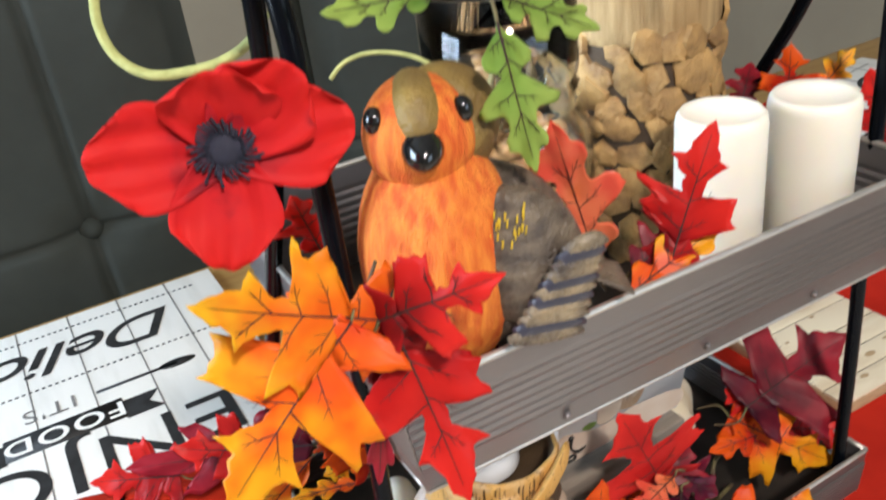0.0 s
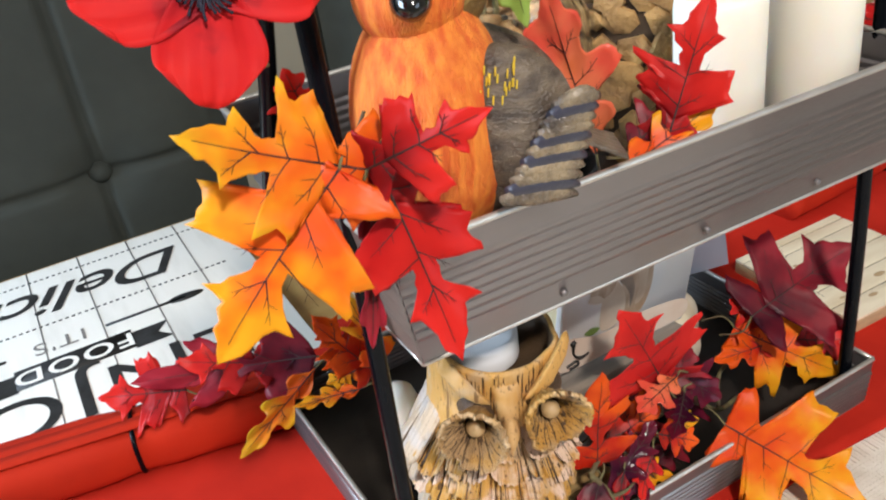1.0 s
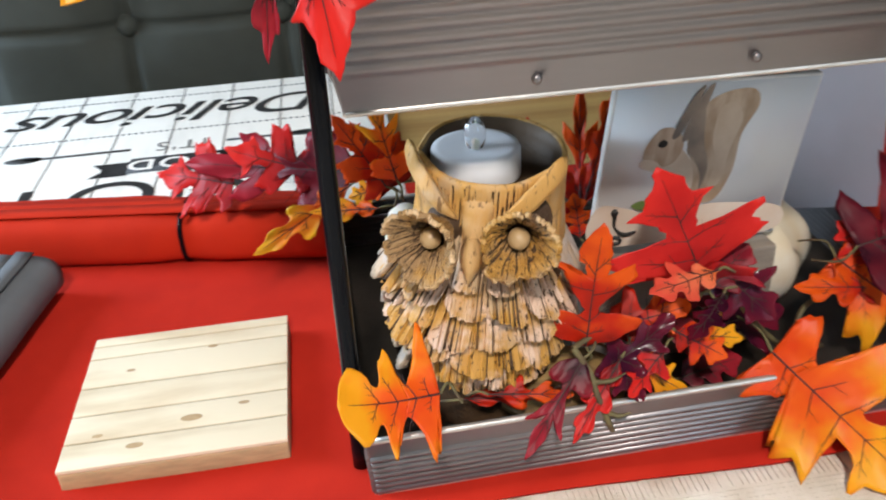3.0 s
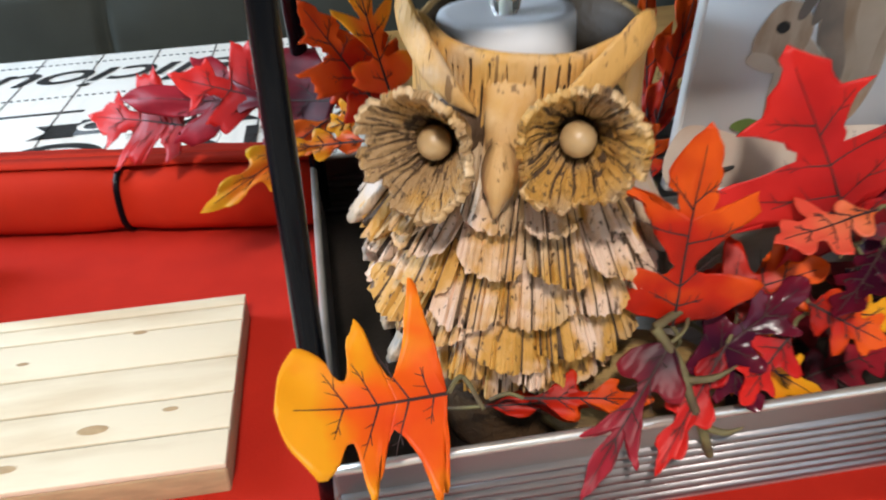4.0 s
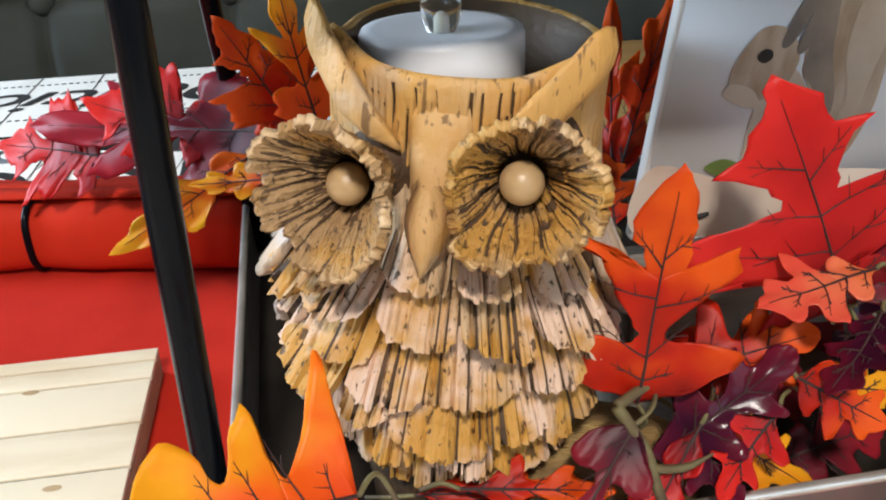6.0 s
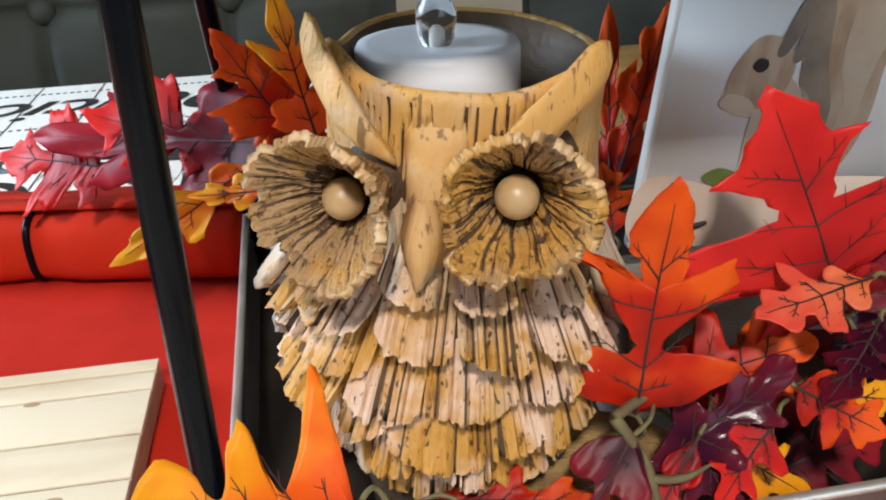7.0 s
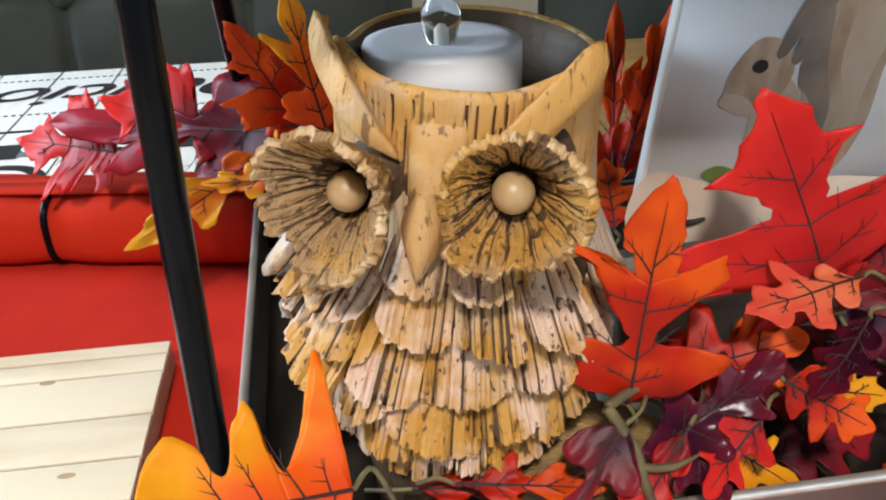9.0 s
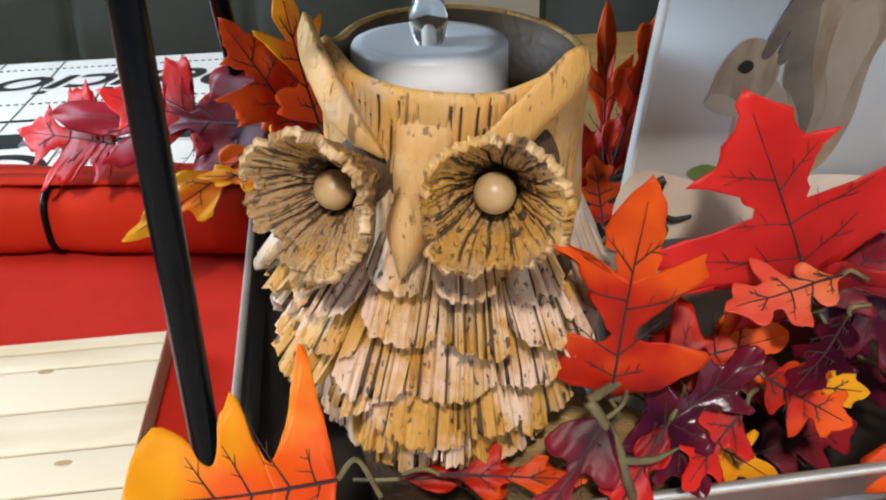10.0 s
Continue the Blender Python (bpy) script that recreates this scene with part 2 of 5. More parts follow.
def box(bm, a, b, bevel=0.0, mi=0, m=None):
    """A box from corner a to corner b, with its edges rounded off."""
    c = [(a[i] + b[i]) / 2 for i in range(3)]
    s = [abs(b[i] - a[i]) for i in range(3)]
    r = bmesh.ops.create_cube(bm, size=1, matrix=(m or Matrix()) @ Matrix.Translation(c) @ Matrix.Diagonal((*s, 1)))
    fs = list({f for v in r["verts"] for f in v.link_faces})
    for f in fs:
        f.material_index = mi
    if bevel:
        es = list({e for f in fs for e in f.edges})
        bmesh.ops.bevel(bm, geom=es, offset=bevel, segments=2, profile=0.6, affect="EDGES")
    return bm


def lathe(bm, profile, n=48, m=None, mi=0, wob=0.0):
    """A turned form from (radius, height) pairs, from the foot up."""
    m = m or Matrix()
    rings = []
    for r, z in profile:
        if r < 1e-6:
            rings.append([bm.verts.new(m @ Vector((0, 0, z)))])
            continue
        ring = []
        for k in range(n):
            a = 2 * math.pi * k / n
            q = r * (1 + wob * noise.noise(Vector((math.cos(a) * 2, math.sin(a) * 2, z * 60))))
            ring.append(bm.verts.new(m @ Vector((q * math.cos(a), q * math.sin(a), z))))
        rings.append(ring)
    for p, q in zip(rings, rings[1:]):
        for k in range(n):
            vs = [p[k % len(p)], p[(k + 1) % len(p)], q[(k + 1) % len(q)], q[k % len(q)]]
            vs = [v for i, v in enumerate(vs) if v not in vs[:i]]
            if len(vs) > 2:
                bm.faces.new(vs).material_index = mi
    return bm


def tube(bm, pts, radius, n=10, mi=0, m=None):
    """A round rod along a smooth line of points; radius a number or one for each point."""
    m = m or Matrix()
    pts = [Vector(p) for p in pts]
    rad = radius if isinstance(radius, (list, tuple)) else [radius] * len(pts)
    fine = []
    for i in range(len(pts) - 1):
        p0, p1, p2, p3 = pts[max(i - 1, 0)], pts[i], pts[i + 1], pts[min(i + 2, len(pts) - 1)]
        for s in range(6):
            u = s / 6
            q = 0.5 * ((2 * p1) + (p2 - p0) * u + (2 * p0 - 5 * p1 + 4 * p2 - p3) * u * u + (3 * p1 - p0 - 3 * p2 + p3) * u ** 3)
            fine.append((q, rad[i] * (1 - u) + rad[i + 1] * u))
    fine.append((pts[-1], rad[-1]))
    rings, ref = [], Vector((0.31, 0.95, 0.1)).normalized()
    for i, (q, r) in enumerate(fine):
        d = (fine[min(i + 1, len(fine) - 1)][0] - fine[max(i - 1, 0)][0]).normalized()
        u = d.cross(ref).normalized()
        w = d.cross(u)
        rings.append([bm.verts.new(m @ (q + r * (math.cos(2 * math.pi * k / n) * u + math.sin(2 * math.pi * k / n) * w))) for k in range(n)])
    for p, q in zip(rings, rings[1:]):
        for k in range(n):
            bm.faces.new((p[k], p[(k + 1) % n], q[(k + 1) % n], q[k])).material_index = mi
    bm.faces.new(rings[0][::-1]).material_index = mi
    bm.faces.new(rings[-1]).material_index = mi
    return bm


def loft(bm, rows, closed=False, mi=0, caps=False):
    """A skin over rows of points."""
    rs = [[bm.verts.new(p) for p in row] for row in rows]
    for p, q in zip(rs, rs[1:]):
        n = len(p)
        for k in range(n if closed else n - 1):
            bm.faces.new((p[k], p[(k + 1) % n], q[(k + 1) % n], q[k])).material_index = mi
    if caps and closed:
        bm.faces.new(rs[0][::-1]).material_index = mi
        bm.faces.new(rs[-1]).material_index = mi
    return bm


OUTLINE = {
    "maple_leaf": [(0.015, 0), (0.10, 0.03), (0.26, -0.03), (0.38, 0.04), (0.24, 0.12), (0.11, 0.20), (0.31, 0.28), (0.50, 0.36), (0.42, 0.43), (0.46, 0.55), (0.28, 0.52), (0.09, 0.50), (0.10, 0.60), (0.27, 0.73), (0.16, 0.75), (0.10, 0.87), (0, 1)],
    "oak_leaf": [(0.015, 0), (0.05, 0.08), (0.20, 0.12), (0.32, 0.20), (0.30, 0.27), (0.13, 0.31), (0.12, 0.37), (0.34, 0.42), (0.50, 0.52), (0.42, 0.58), (0.18, 0.57), (0.15, 0.64), (0.28, 0.74), (0.27, 0.82), (0.14, 0.84), (0.08, 0.94), (0, 1)],
    "five_lobed": [(0.015, 0), (0.07, 0.03), (0.22, 0.06), (0.48, 0.10), (0.50, 0.17), (0.24, 0.23), (0.10, 0.32), (0.20, 0.40), (0.39, 0.47), (0.36, 0.55), (0.15, 0.57), (0.12, 0.63), (0.25, 0.72), (0.28, 0.86), (0.15, 0.96), (0, 1)],
    "long_lobed": [(0.015, 0), (0.05, 0.12), (0.14, 0.20), (0.36, 0.26), (0.50, 0.36), (0.42, 0.42), (0.16, 0.40), (0.09, 0.48), (0.16, 0.56), (0.34, 0.66), (0.36, 0.74), (0.16, 0.70), (0.11, 0.78), (0.15, 0.90), (0.07, 0.98), (0, 1)],
    "fingered": [(0.015, 0), (0.06, 0.02), (0.22, 0.05), (0.43, 0.14), (0.50, 0.26), (0.33, 0.30), (0.14, 0.27), (0.055, 0.32), (0.14, 0.43), (0.31, 0.56), (0.42, 0.72), (0.27, 0.66), (0.08, 0.56), (0.12, 0.66), (0.155, 0.76), (0.095, 0.90), (0, 1)],
}
LABELS = {
    "yellow": "artificial yellow and orange cloth leaf with dark veins",
    "orange": "artificial orange leaf fading to yellow at its tip",
    "orangered": "glossy artificial orange-red autumn leaf with dark veins",
    "red": "bright red artificial cloth leaf with dark veins",
    "pink": "shiny artificial leaf of pale orange and pink",
    "maroon": "dark maroon artificial cloth leaf with pointed lobes",
    "purple": "glossy dark purple artificial leaf of cloth",
    "green": "light green artificial leaf on a thin stalk",
}
leaf_count = [0]


def leaf(kind, colour, base, tip, normal, width, curl=None, stem=True):
    """A cloth leaf from its stalk to its tip, with midrib and side veins as a part."""
    leaf_count[0] += 1
    rnd = random.Random(leaf_count[0] * 7)
    base, tip, nrm = Vector(base), Vector(tip), Vector(normal)
    y = tip - base
    length = y.length
    y.normalize()
    x = y.cross(nrm).normalized()
    z = x.cross(y)
    ob_m = Matrix.Translation(base) @ Matrix((x, y, z)).transposed().to_4x4()
    curl = rnd.uniform(-0.16, 0.22) * (0.5 if kind == "fingered" else 1) if curl is None else curl
    bend, phase = rnd.uniform(-0.10, 0.10), rnd.uniform(0, 9)
    skew = rnd.uniform(-0.08, 0.08)

    def shape(u, v):
        h = curl * abs(u) ** 1.6 * width + bend * length * (v * (1 - v)) * 2
        h += 0.03 * length * noise.noise(Vector((u * 3 + phase, v * 4, phase)))
        h += 0.012 * length * math.cos(abs(u) * 22 - v * 9 + phase)
        return Vector(((u + skew * v * (1 - v)) * width, v * length, h))

    side = OUTLINE[kind]
    fine = []
    for (ax, ay), (bx, by) in zip(side, side[1:]):
        for s in range(3):
            u = s / 3
            fine.append((ax + (bx - ax) * u, ay + (by - ay) * u))
    fine.append(side[-1])
    if kind != "maple_leaf":
        # rounded lobes
        for _ in range(1):
            fine = fine[:1] + [tuple((p[i] + 2 * q[i] + r[i]) / 4 for i in (0, 1)) for p, q, r in zip(fine, fine[1:], fine[2:])] + fine[-1:]
    bm = bmesh.new()
    uvs = {}
    cols = (0, 0.3, 0.6, 0.85, 1.0)

    def vert(u, v):
        w = bm.verts.new(shape(u, v))
        uvs[w] = (u * 2, v)
        return w

    for sgn in (1, -1):
        stretch = [1 + rnd.uniform(-0.16, 0.16) for _ in range(6)]
        rows = []
        for i, (px, py) in enumerate(fine):
            k = min(5, int(py * 6)) if py > 0 else 0
            jag = (rnd.uniform(-0.02, 0.02) * (1 if kind == "maple_leaf" else 0.45) if 0 < i < len(fine) - 1 else 0)
            px2, mid = px * stretch[k] + jag, max(0.0, py - 0.42 * px)
            rows.append([vert(sgn * max(px2, 0) * c, mid + (py - mid) * c) for c in cols])
        for p, q in zip(rows, rows[1:]):
            for k in range(len(cols) - 1):
                vs = (p[k], p[k + 1], q[k + 1], q[k]) if sgn > 0 else (q[k], q[k + 1], p[k + 1], p[k])
                bm.faces.new(vs)
    lay = bm.loops.layers.uv.new("leaf")
    for f in bm.faces:
        for lp in f.loops:
            lp[lay].uv = uvs[lp.vert]
    bmesh.ops.remove_doubles(bm, verts=bm.verts, dist=1e-5)
    ob = mesh_ob("maple_leaf" if kind == "maple_leaf" else "oak_leaf", bm, LEAF[colour])
    ob.matrix_world = ob_m
    sol = ob.modifiers.new("thickness", "SOLIDIFY")
    sol.thickness, sol.offset = 0.00035, 0
    tagged(ob, LABELS[colour], "leaf", "autumn leaves")
    vm = bmesh.new()

    def rib(a, b, w):
        rows = []
        for s in range(9):
            u, v = a[0] + (b[0] - a[0]) * s / 8, a[1] + (b[1] - a[1]) * s / 8
            p, ww = shape(u, v), w * (1 - 0.8 * s / 8)
            d = Vector((b[1] - a[1], -(b[0] - a[0]), 0)).normalized()
            rows.append([p + d * ww + Vector((0, 0, 0.0003)), p + Vector((0, 0, 0.0006)), p - d * ww + Vector((0, 0, 0.0003))])
        loft(vm, rows)

    rib((0, 0), (0, 0.90), 0.00045)
    for sgn in (1, -1):
        for v0, u1, v1 in ((0.10, 0.22, 0.17), (0.24, 0.40, 0.40), (0.44, 0.36, 0.54), (0.60, 0.2, 0.73)):
            p0, p1 = (0, v0 + rnd.uniform(-0.03, 0.03)), (sgn * u1 * rnd.uniform(0.5, 0.9), v1 + rnd.uniform(-0.04, 0.02))
            rib(p0, p1, 0.00026)
            for at, du, dv in ((0.35, 0.02, 0.07), (0.55, 0.07, 0.0), (0.72, 0.015, 0.05)):
                q0 = (p0[0] + (p1[0] - p0[0]) * at, p0[1] + (p1[1] - p0[1]) * at)
                rib(q0, (q0[0] + sgn * du * rnd.uniform(0.6, 1.2), q0[1] + dv * rnd.uniform(0.6, 1.2)), 0.00015)
    part("vein", vm, VEIN, ob)
    if stem:
        sm = bmesh.new()
        tube(sm, [(0, 0, 0), (rnd.uniform(-0.1, 0.1) * width, -0.12 * length, -0.03 * length), (rnd.uniform(-0.1, 0.1) * width, -0.25 * length, -0.10 * length)], 0.0006, 6)
        part("stalk", sm, STEM, ob)
    return ob


# ---- the room ----
CARPET = material("beige_carpet", (0.60, 0.51, 0.36), 0.95, alt=(0.50, 0.41, 0.28), scale=30, fine=500, bump=0.5, spec=0.1)


def slab(name, a, b, m, label="", cat=""):
    bm = bmesh.new()
    box(bm, a, b)
    ob = mesh_ob(name, bm, m, smooth=False)
    return tagged(ob, label, cat, kind="structure")


slab("floor", (-2.0, -2.2, -0.80), (2.4, 2.4, -0.75), CARPET, "beige carpet floor under the dining table", "floor")
slab("ceiling", (-2.0, -2.2, 1.75), (2.4, 2.4, 1.80), CEIL, "plain white painted ceiling", "ceiling")
slab("wall_north", (-1.8, 2.2, -0.75), (2.2, 2.32, 1.75), WALL, "plain beige painted wall behind the chairs", "wall")
slab("wall_east", (2.2, -2.2, -0.75), (2.32, 2.32, 1.75), WALL, "plain beige painted wall", "wall")


def window_wall(name, wall_at, along_x, a0, a1, w0, w1, z0, z1, number):
    """A wall with one opening, and a framed pane in it."""
    bm = bmesh.new()

    def piece(p, q, zz0, zz1):
        if along_x:
            box(bm, (p, wall_at - 0.12, zz0), (q, wall_at, zz1))
        else:
            box(bm, (wall_at - 0.12, p, zz0), (wall_at, q, zz1))

    piece(a0, w0, -0.75, 1.75)
    piece(w1, a1, -0.75, 1.75)
    piece(w0, w1, -0.75, z0)
    piece(w0, w1, z1, 1.75)
    tagged(mesh_ob(name, bm, WALL, smooth=False), "beige painted wall with a window opening", "wall", kind="structure")
    win = tagged(thing(number), "unseen white framed window letting in daylight", "window", kind="structure")
    for p, q, zz0, zz1 in ((w0, w0 + 0.05, z0, z1), (w1 - 0.05, w1, z0, z1), (w0 + 0.05, w1 - 0.05, z0, z0 + 0.05), (w0 + 0.05, w1 - 0.05, z1 - 0.05, z1)):
        bm = bmesh.new()
        if along_x:
            box(bm, (p, wall_at - 0.09, zz0), (q, wall_at - 0.04, zz1), 0.004)
        else:
            box(bm, (wall_at - 0.09, p, zz0), (wall_at - 0.04, q, zz1), 0.004)
        part("window_frame", bm, WHITE, win)


window_wall("wall_west", -1.8, False, -2.2, 2.32, -0.05, 1.15, 0.15, 1.35, "window_1")
# the south window is added out of view to hold the front fill
window_wall("wall_south", -2.08, True, -1.8, 2.2, 0.2, 1.8, 0.25, 1.35, "fill_window")

# ---- table and cloths ----
table = tagged(thing("dining_table", (0.15, 0.0, 0)), "golden oak dining table with a set of place mats", "table")
bm = bmesh.new()
box(bm, (-1.0, -0.50, -0.032), (0.95, 0.585, -0.004), 0.006)
part("tabletop", bm, OAK, table)
for lx in (-0.9, 0.82):
    for ly in (-0.42, 0.46):
        bm = bmesh.new()
        box(bm, (lx, ly, -0.75), (lx + 0.07, ly + 0.07, -0.033), 0.006)
        part("leg", bm, OAK, table)


def cloth(name, x0, x1, y0, y1, z, m, label, cat, amp=0.0008, hem=0.0, nx=120, ny=40, thick=0.0016):
    """A cloth lying flat, with soft unevenness and a wavering front hem."""
    bm = bmesh.new()
    rows = []
    for j in range(ny + 1):
        row = []
        for i in range(nx + 1):
            x, v = x0 + (x1 - x0) * i / nx, j / ny
            front = y0 + hem * noise.noise(Vector((x * 9, 3.1, z * 100)))
            y = front + (y1 - front) * v
            h = amp * noise.noise(Vector((x * 14, y * 14, 1.7)))
            if v < 0.05 and hem:
                h += 0.0016 * (1 + noise.noise(Vector((x * 12, 8.0, 0))))
            row.append((x, y, z + h))
        rows.append(row)
    loft(bm, rows)
    bmesh.ops.recalc_face_normals(bm, faces=bm.faces)
    ob = mesh_ob(name, bm, m)
    s = ob.modifiers.new("thickness", "SOLIDIFY")
    s.thickness, s.offset = thick, -1
    return tagged(ob, label, cat)


cloth("burlap_runner", -0.35, 0.95, -0.47, 0.02, -0.0023, BURLAP, "light woven burlap cloth along the table", "cloth", 0.0004, thick=0.0012)
cloth("table_runner", -0.75, 1.0, -0.017, 0.30, 0.0, FELT_RED, "red felt table runner under the tiered tray", "table runner", 0.0005, hem=0.006)

# threads of the burlap near the tray
bm = bmesh.new()
for i in range(150):
    x = -0.02 + i * 0.0026 + random.uniform(-0.0004, 0.0004)
    box(bm, (x, -0.16, -0.0022), (x + 0.0021, -0.012, -0.0017 + random.uniform(0, 0.0003)))
for j in range(60):
    y = -0.155 + j * 0.0026 + random.uniform(-0.0004, 0.0004)
    if y < -0.026:
        box(bm, (-0.02, y, -0.0022), (0.37, y + 0.0020, -0.0016 + random.uniform(0, 0.0004)))
tagged(mesh_ob("burlap_threads", bm, BURLAP, smooth=False), "coarse crossing threads of the burlap", "threads", kind="stuff")


def text_mesh(words, size, m, parent, at, shear=0.0, space=1.0, squash=1.0, name="lettering", bold=0.0):
    """Flat printed letters, read from the far side of the table."""
    cu = bpy.data.curves.new("letters", "FONT")
    cu.body, cu.size, cu.shear, cu.space_character, cu.offset = words, size, shear, space, bold
    cu.align_x, cu.align_y = "CENTER", "CENTER"
    tmp = bpy.data.objects.new("letters", cu)
    me = bpy.data.meshes.new_from_object(tmp)
    bpy.data.objects.remove(tmp)
    ob = new(name, me)
    me.materials.clear()
    me.materials.append(m)
    ob.parent = parent
    ob.matrix_local = pose(*at, 0, 0, 180) @ Matrix.Diagonal((squash, 1, 1, 1))
    return ob


def place_mat(at, rz):
    """A printed paper mat: planks, words, a ribbon banner, cutlery strokes, dotted lines."""
    t = tagged(thing("place_mat", at, rz), "white plank-print place mat with black food lettering", "place mat")
    w, d = 0.368, 0.29
    bm = bmesh.new()
    box(bm, (-w / 2, -d / 2, 0), (w / 2, d / 2, 0.0012), 0.0004)
    part("sheet", bm, PAPER, t)
    z = 0.0015
    for k in range(1, 8):
        bm = bmesh.new()
        x = -w / 2 + w * k / 8
        box(bm, (x - 0.0006, -d / 2, 0.0011), (x + 0.0006, d / 2, z))
        part("plank_joint", bm, INK_GREY, t)
    text_mesh("Delicious", 0.068, INK, t, (-0.004, 0.080, 0.0017), 0.35, 0.95, 1.15, bold=0.0004)
    text_mesh("IT'S", 0.026, INK_GREY, t, (0.012, 0.000, 0.0017), 0, 1.1)
    text_mesh("FOOD", 0.027, PAPER, t, (0.019, -0.036, 0.0023), 0, 1.15, 1.1, bold=0.0005)
    text_mesh("ENJOY", 0.078, INK, t, (0.012, -0.088, 0.0017), 0, 1.05, 1.12)
    bm = bmesh.new()
    box(bm, (-0.026, -0.050, 0.0011), (0.064, -0.022, 0.0018))
    part("banner", bm, INK, t)
    for sx in (1, -1):
        bm = bmesh.new()
        cx = 0.019 + sx * 0.044
        pts = [(cx, -0.053), (cx + sx * 0.030, -0.053), (cx + sx * 0.020, -0.040), (cx + sx * 0.030, -0.027), (cx, -0.027)]
        bm.faces.new([bm.verts.new((x, y, z)) for x, y in pts])
        part("banner_tail", bm, INK, t)
    for x0, x1 in ((0.048, 0.115), (-0.115, -0.030)):
        bm = bmesh.new()
        box(bm, (x0, -0.003, 0.0011), (x1, 0.001, z))
        lathe(bm, [(0, 0), (0.006, 0.0), (0.006, 0.0004), (0, 0.0004)], 16, Matrix.Translation(((x1 if x0 > 0 else x0), -0.001, 0.0011)) @ Matrix.Diagonal((2.6, 1, 1, 1)))
        part("cutlery_print", bm, INK, t)
    for y in (0.034, 0.122):
        bm = bmesh.new()
        for k in range(62):
            x = -0.165 + k * 0.0053
            box(bm, (x, y, 0.0011), (x + 0.0028, y + 0.0022, z))
        part("dotted_line", bm, INK, t)
    return t


place_mat((-0.141, 0.421, 0.0006), 0)
place_mat((0.80, 0.36, 0.0006), 8)


KNOT = material("knot_brown", (0.50, 0.36, 0.20), 0.5, alt=(0.40, 0.27, 0.14), scale=200)


def coaster(at, rz, size=0.10):
    """A stack-thick square coaster with a plank print."""
    t = tagged(thing("coaster", at, rz), "square wood-look coaster in pale cream planks", "coaster", "coasters")
    bm = bmesh.new()
    box(bm, (-size / 2, -size / 2, 0), (size / 2, size / 2, 0.0104), 0.0012)
    part("core", bm, COASTER_EDGE, t)
    edges = [-0.5, -0.33, -0.14, 0.07, 0.31, 0.42, 0.5]
    for k, (p, q) in enumerate(zip(edges, edges[1:])):
        bm = bmesh.new()
        box(bm, (-size / 2, size * p + (0.0006 if k else 0), 0.0105), (size / 2, size * q - 0.0006, 0.0125), 0.0003)
        part("plank", bm, COASTER, t)
    bm = bmesh.new()
    box(bm, (-size / 2 + 0.001, -size / 2 + 0.001, 0.0095), (size / 2 - 0.001, size / 2 - 0.001, 0.0116))
    part("joint_filler", bm, GAP, t)
    for kx, ky, kr in ((-0.018, -0.040, 0.0024), (0.006, -0.026, 0.0030), (-0.036, -0.030, 0.0015), (0.030, -0.020, 0.0016), (0.012, 0.030, 0.0016), (-0.028, 0.018, 0.0014)):
        bm = bmesh.new()
        lathe(bm, [(kr, 0.0126), (kr * 0.5, 0.01268), (0, 0.0127)], 18, Matrix.Translation((kx, ky, 0)) @ Matrix.Diagonal((1.7, 0.8, 1, 1)))
        part("knot_print", bm, KNOT, t)
    return t


coaster((-0.0890, 0.0775, 0.0002), 0.5, 0.101)
coaster((0.388, 0.105, 0.0002), 0, 0.105)


def napkin(at, rz, length, width, height, m, label, tie_at):
    """A napkin rolled flat and tied round with a black cord."""
    t = tagged(thing("rolled_napkin", at, rz), label, "napkin", "rolled napkins")
    bm = bmesh.new()
    rows = []
    for i in range(31):
        u = i / 30
        pinch = 1 - 0.10 * math.exp(-((u - tie_at) * 16) ** 2)
        row = []
        for k in range(28):
            a = 2 * math.pi * k / 28
            c, s = math.cos(a), math.sin(a)
            yy = width / 2 * math.copysign(abs(c) ** 0.6, c) * pinch
            zz = height / 2 * (1 + math.copysign(abs(s) ** 0.7, s) * pinch)
            zz += 0.0010 * noise.noise(Vector((u * 6, a, 2.0)))
            row.append((length * (u - 0.5), yy, zz))
        rows.append(row)
    loft(bm, rows, True, caps=True)
    part("cloth_roll", bm, m, t)
    bm = bmesh.new()
    for k, off in enumerate((0.0, 0.012)):
        rows = []
        for i in range(21):
            u = i / 20
            rows.append([(length * (u - 0.5), -width / 2 * 0.6 + off, height + 0.0004 - 0.0015 * k), (length * (u - 0.5), -width / 2 * 0.6 + off + 0.010, height + 0.0012 - 0.0015 * k)])
        loft(bm, rows)
    s = part("fold", bm, m, t)
    s.modifiers.new("thickness", "SOLIDIFY").thickness = 0.001
    bm = bmesh.new()
    ring = []
    for k in range(25):
        a = 2 * math.pi * k / 24
        c, s2 = math.cos(a), math.sin(a)
        ring.append((length * (tie_at - 0.5), (width / 2 * 0.93) * math.copysign(abs(c) ** 0.6, c), height / 2 * (1 + 0.97 * math.copysign(abs(s2) ** 0.7, s2)) + 0.0006))
    tube(bm, ring, 0.0016, 8)
    part("cord", bm, BLACK, t, "thin black cord")
    return t


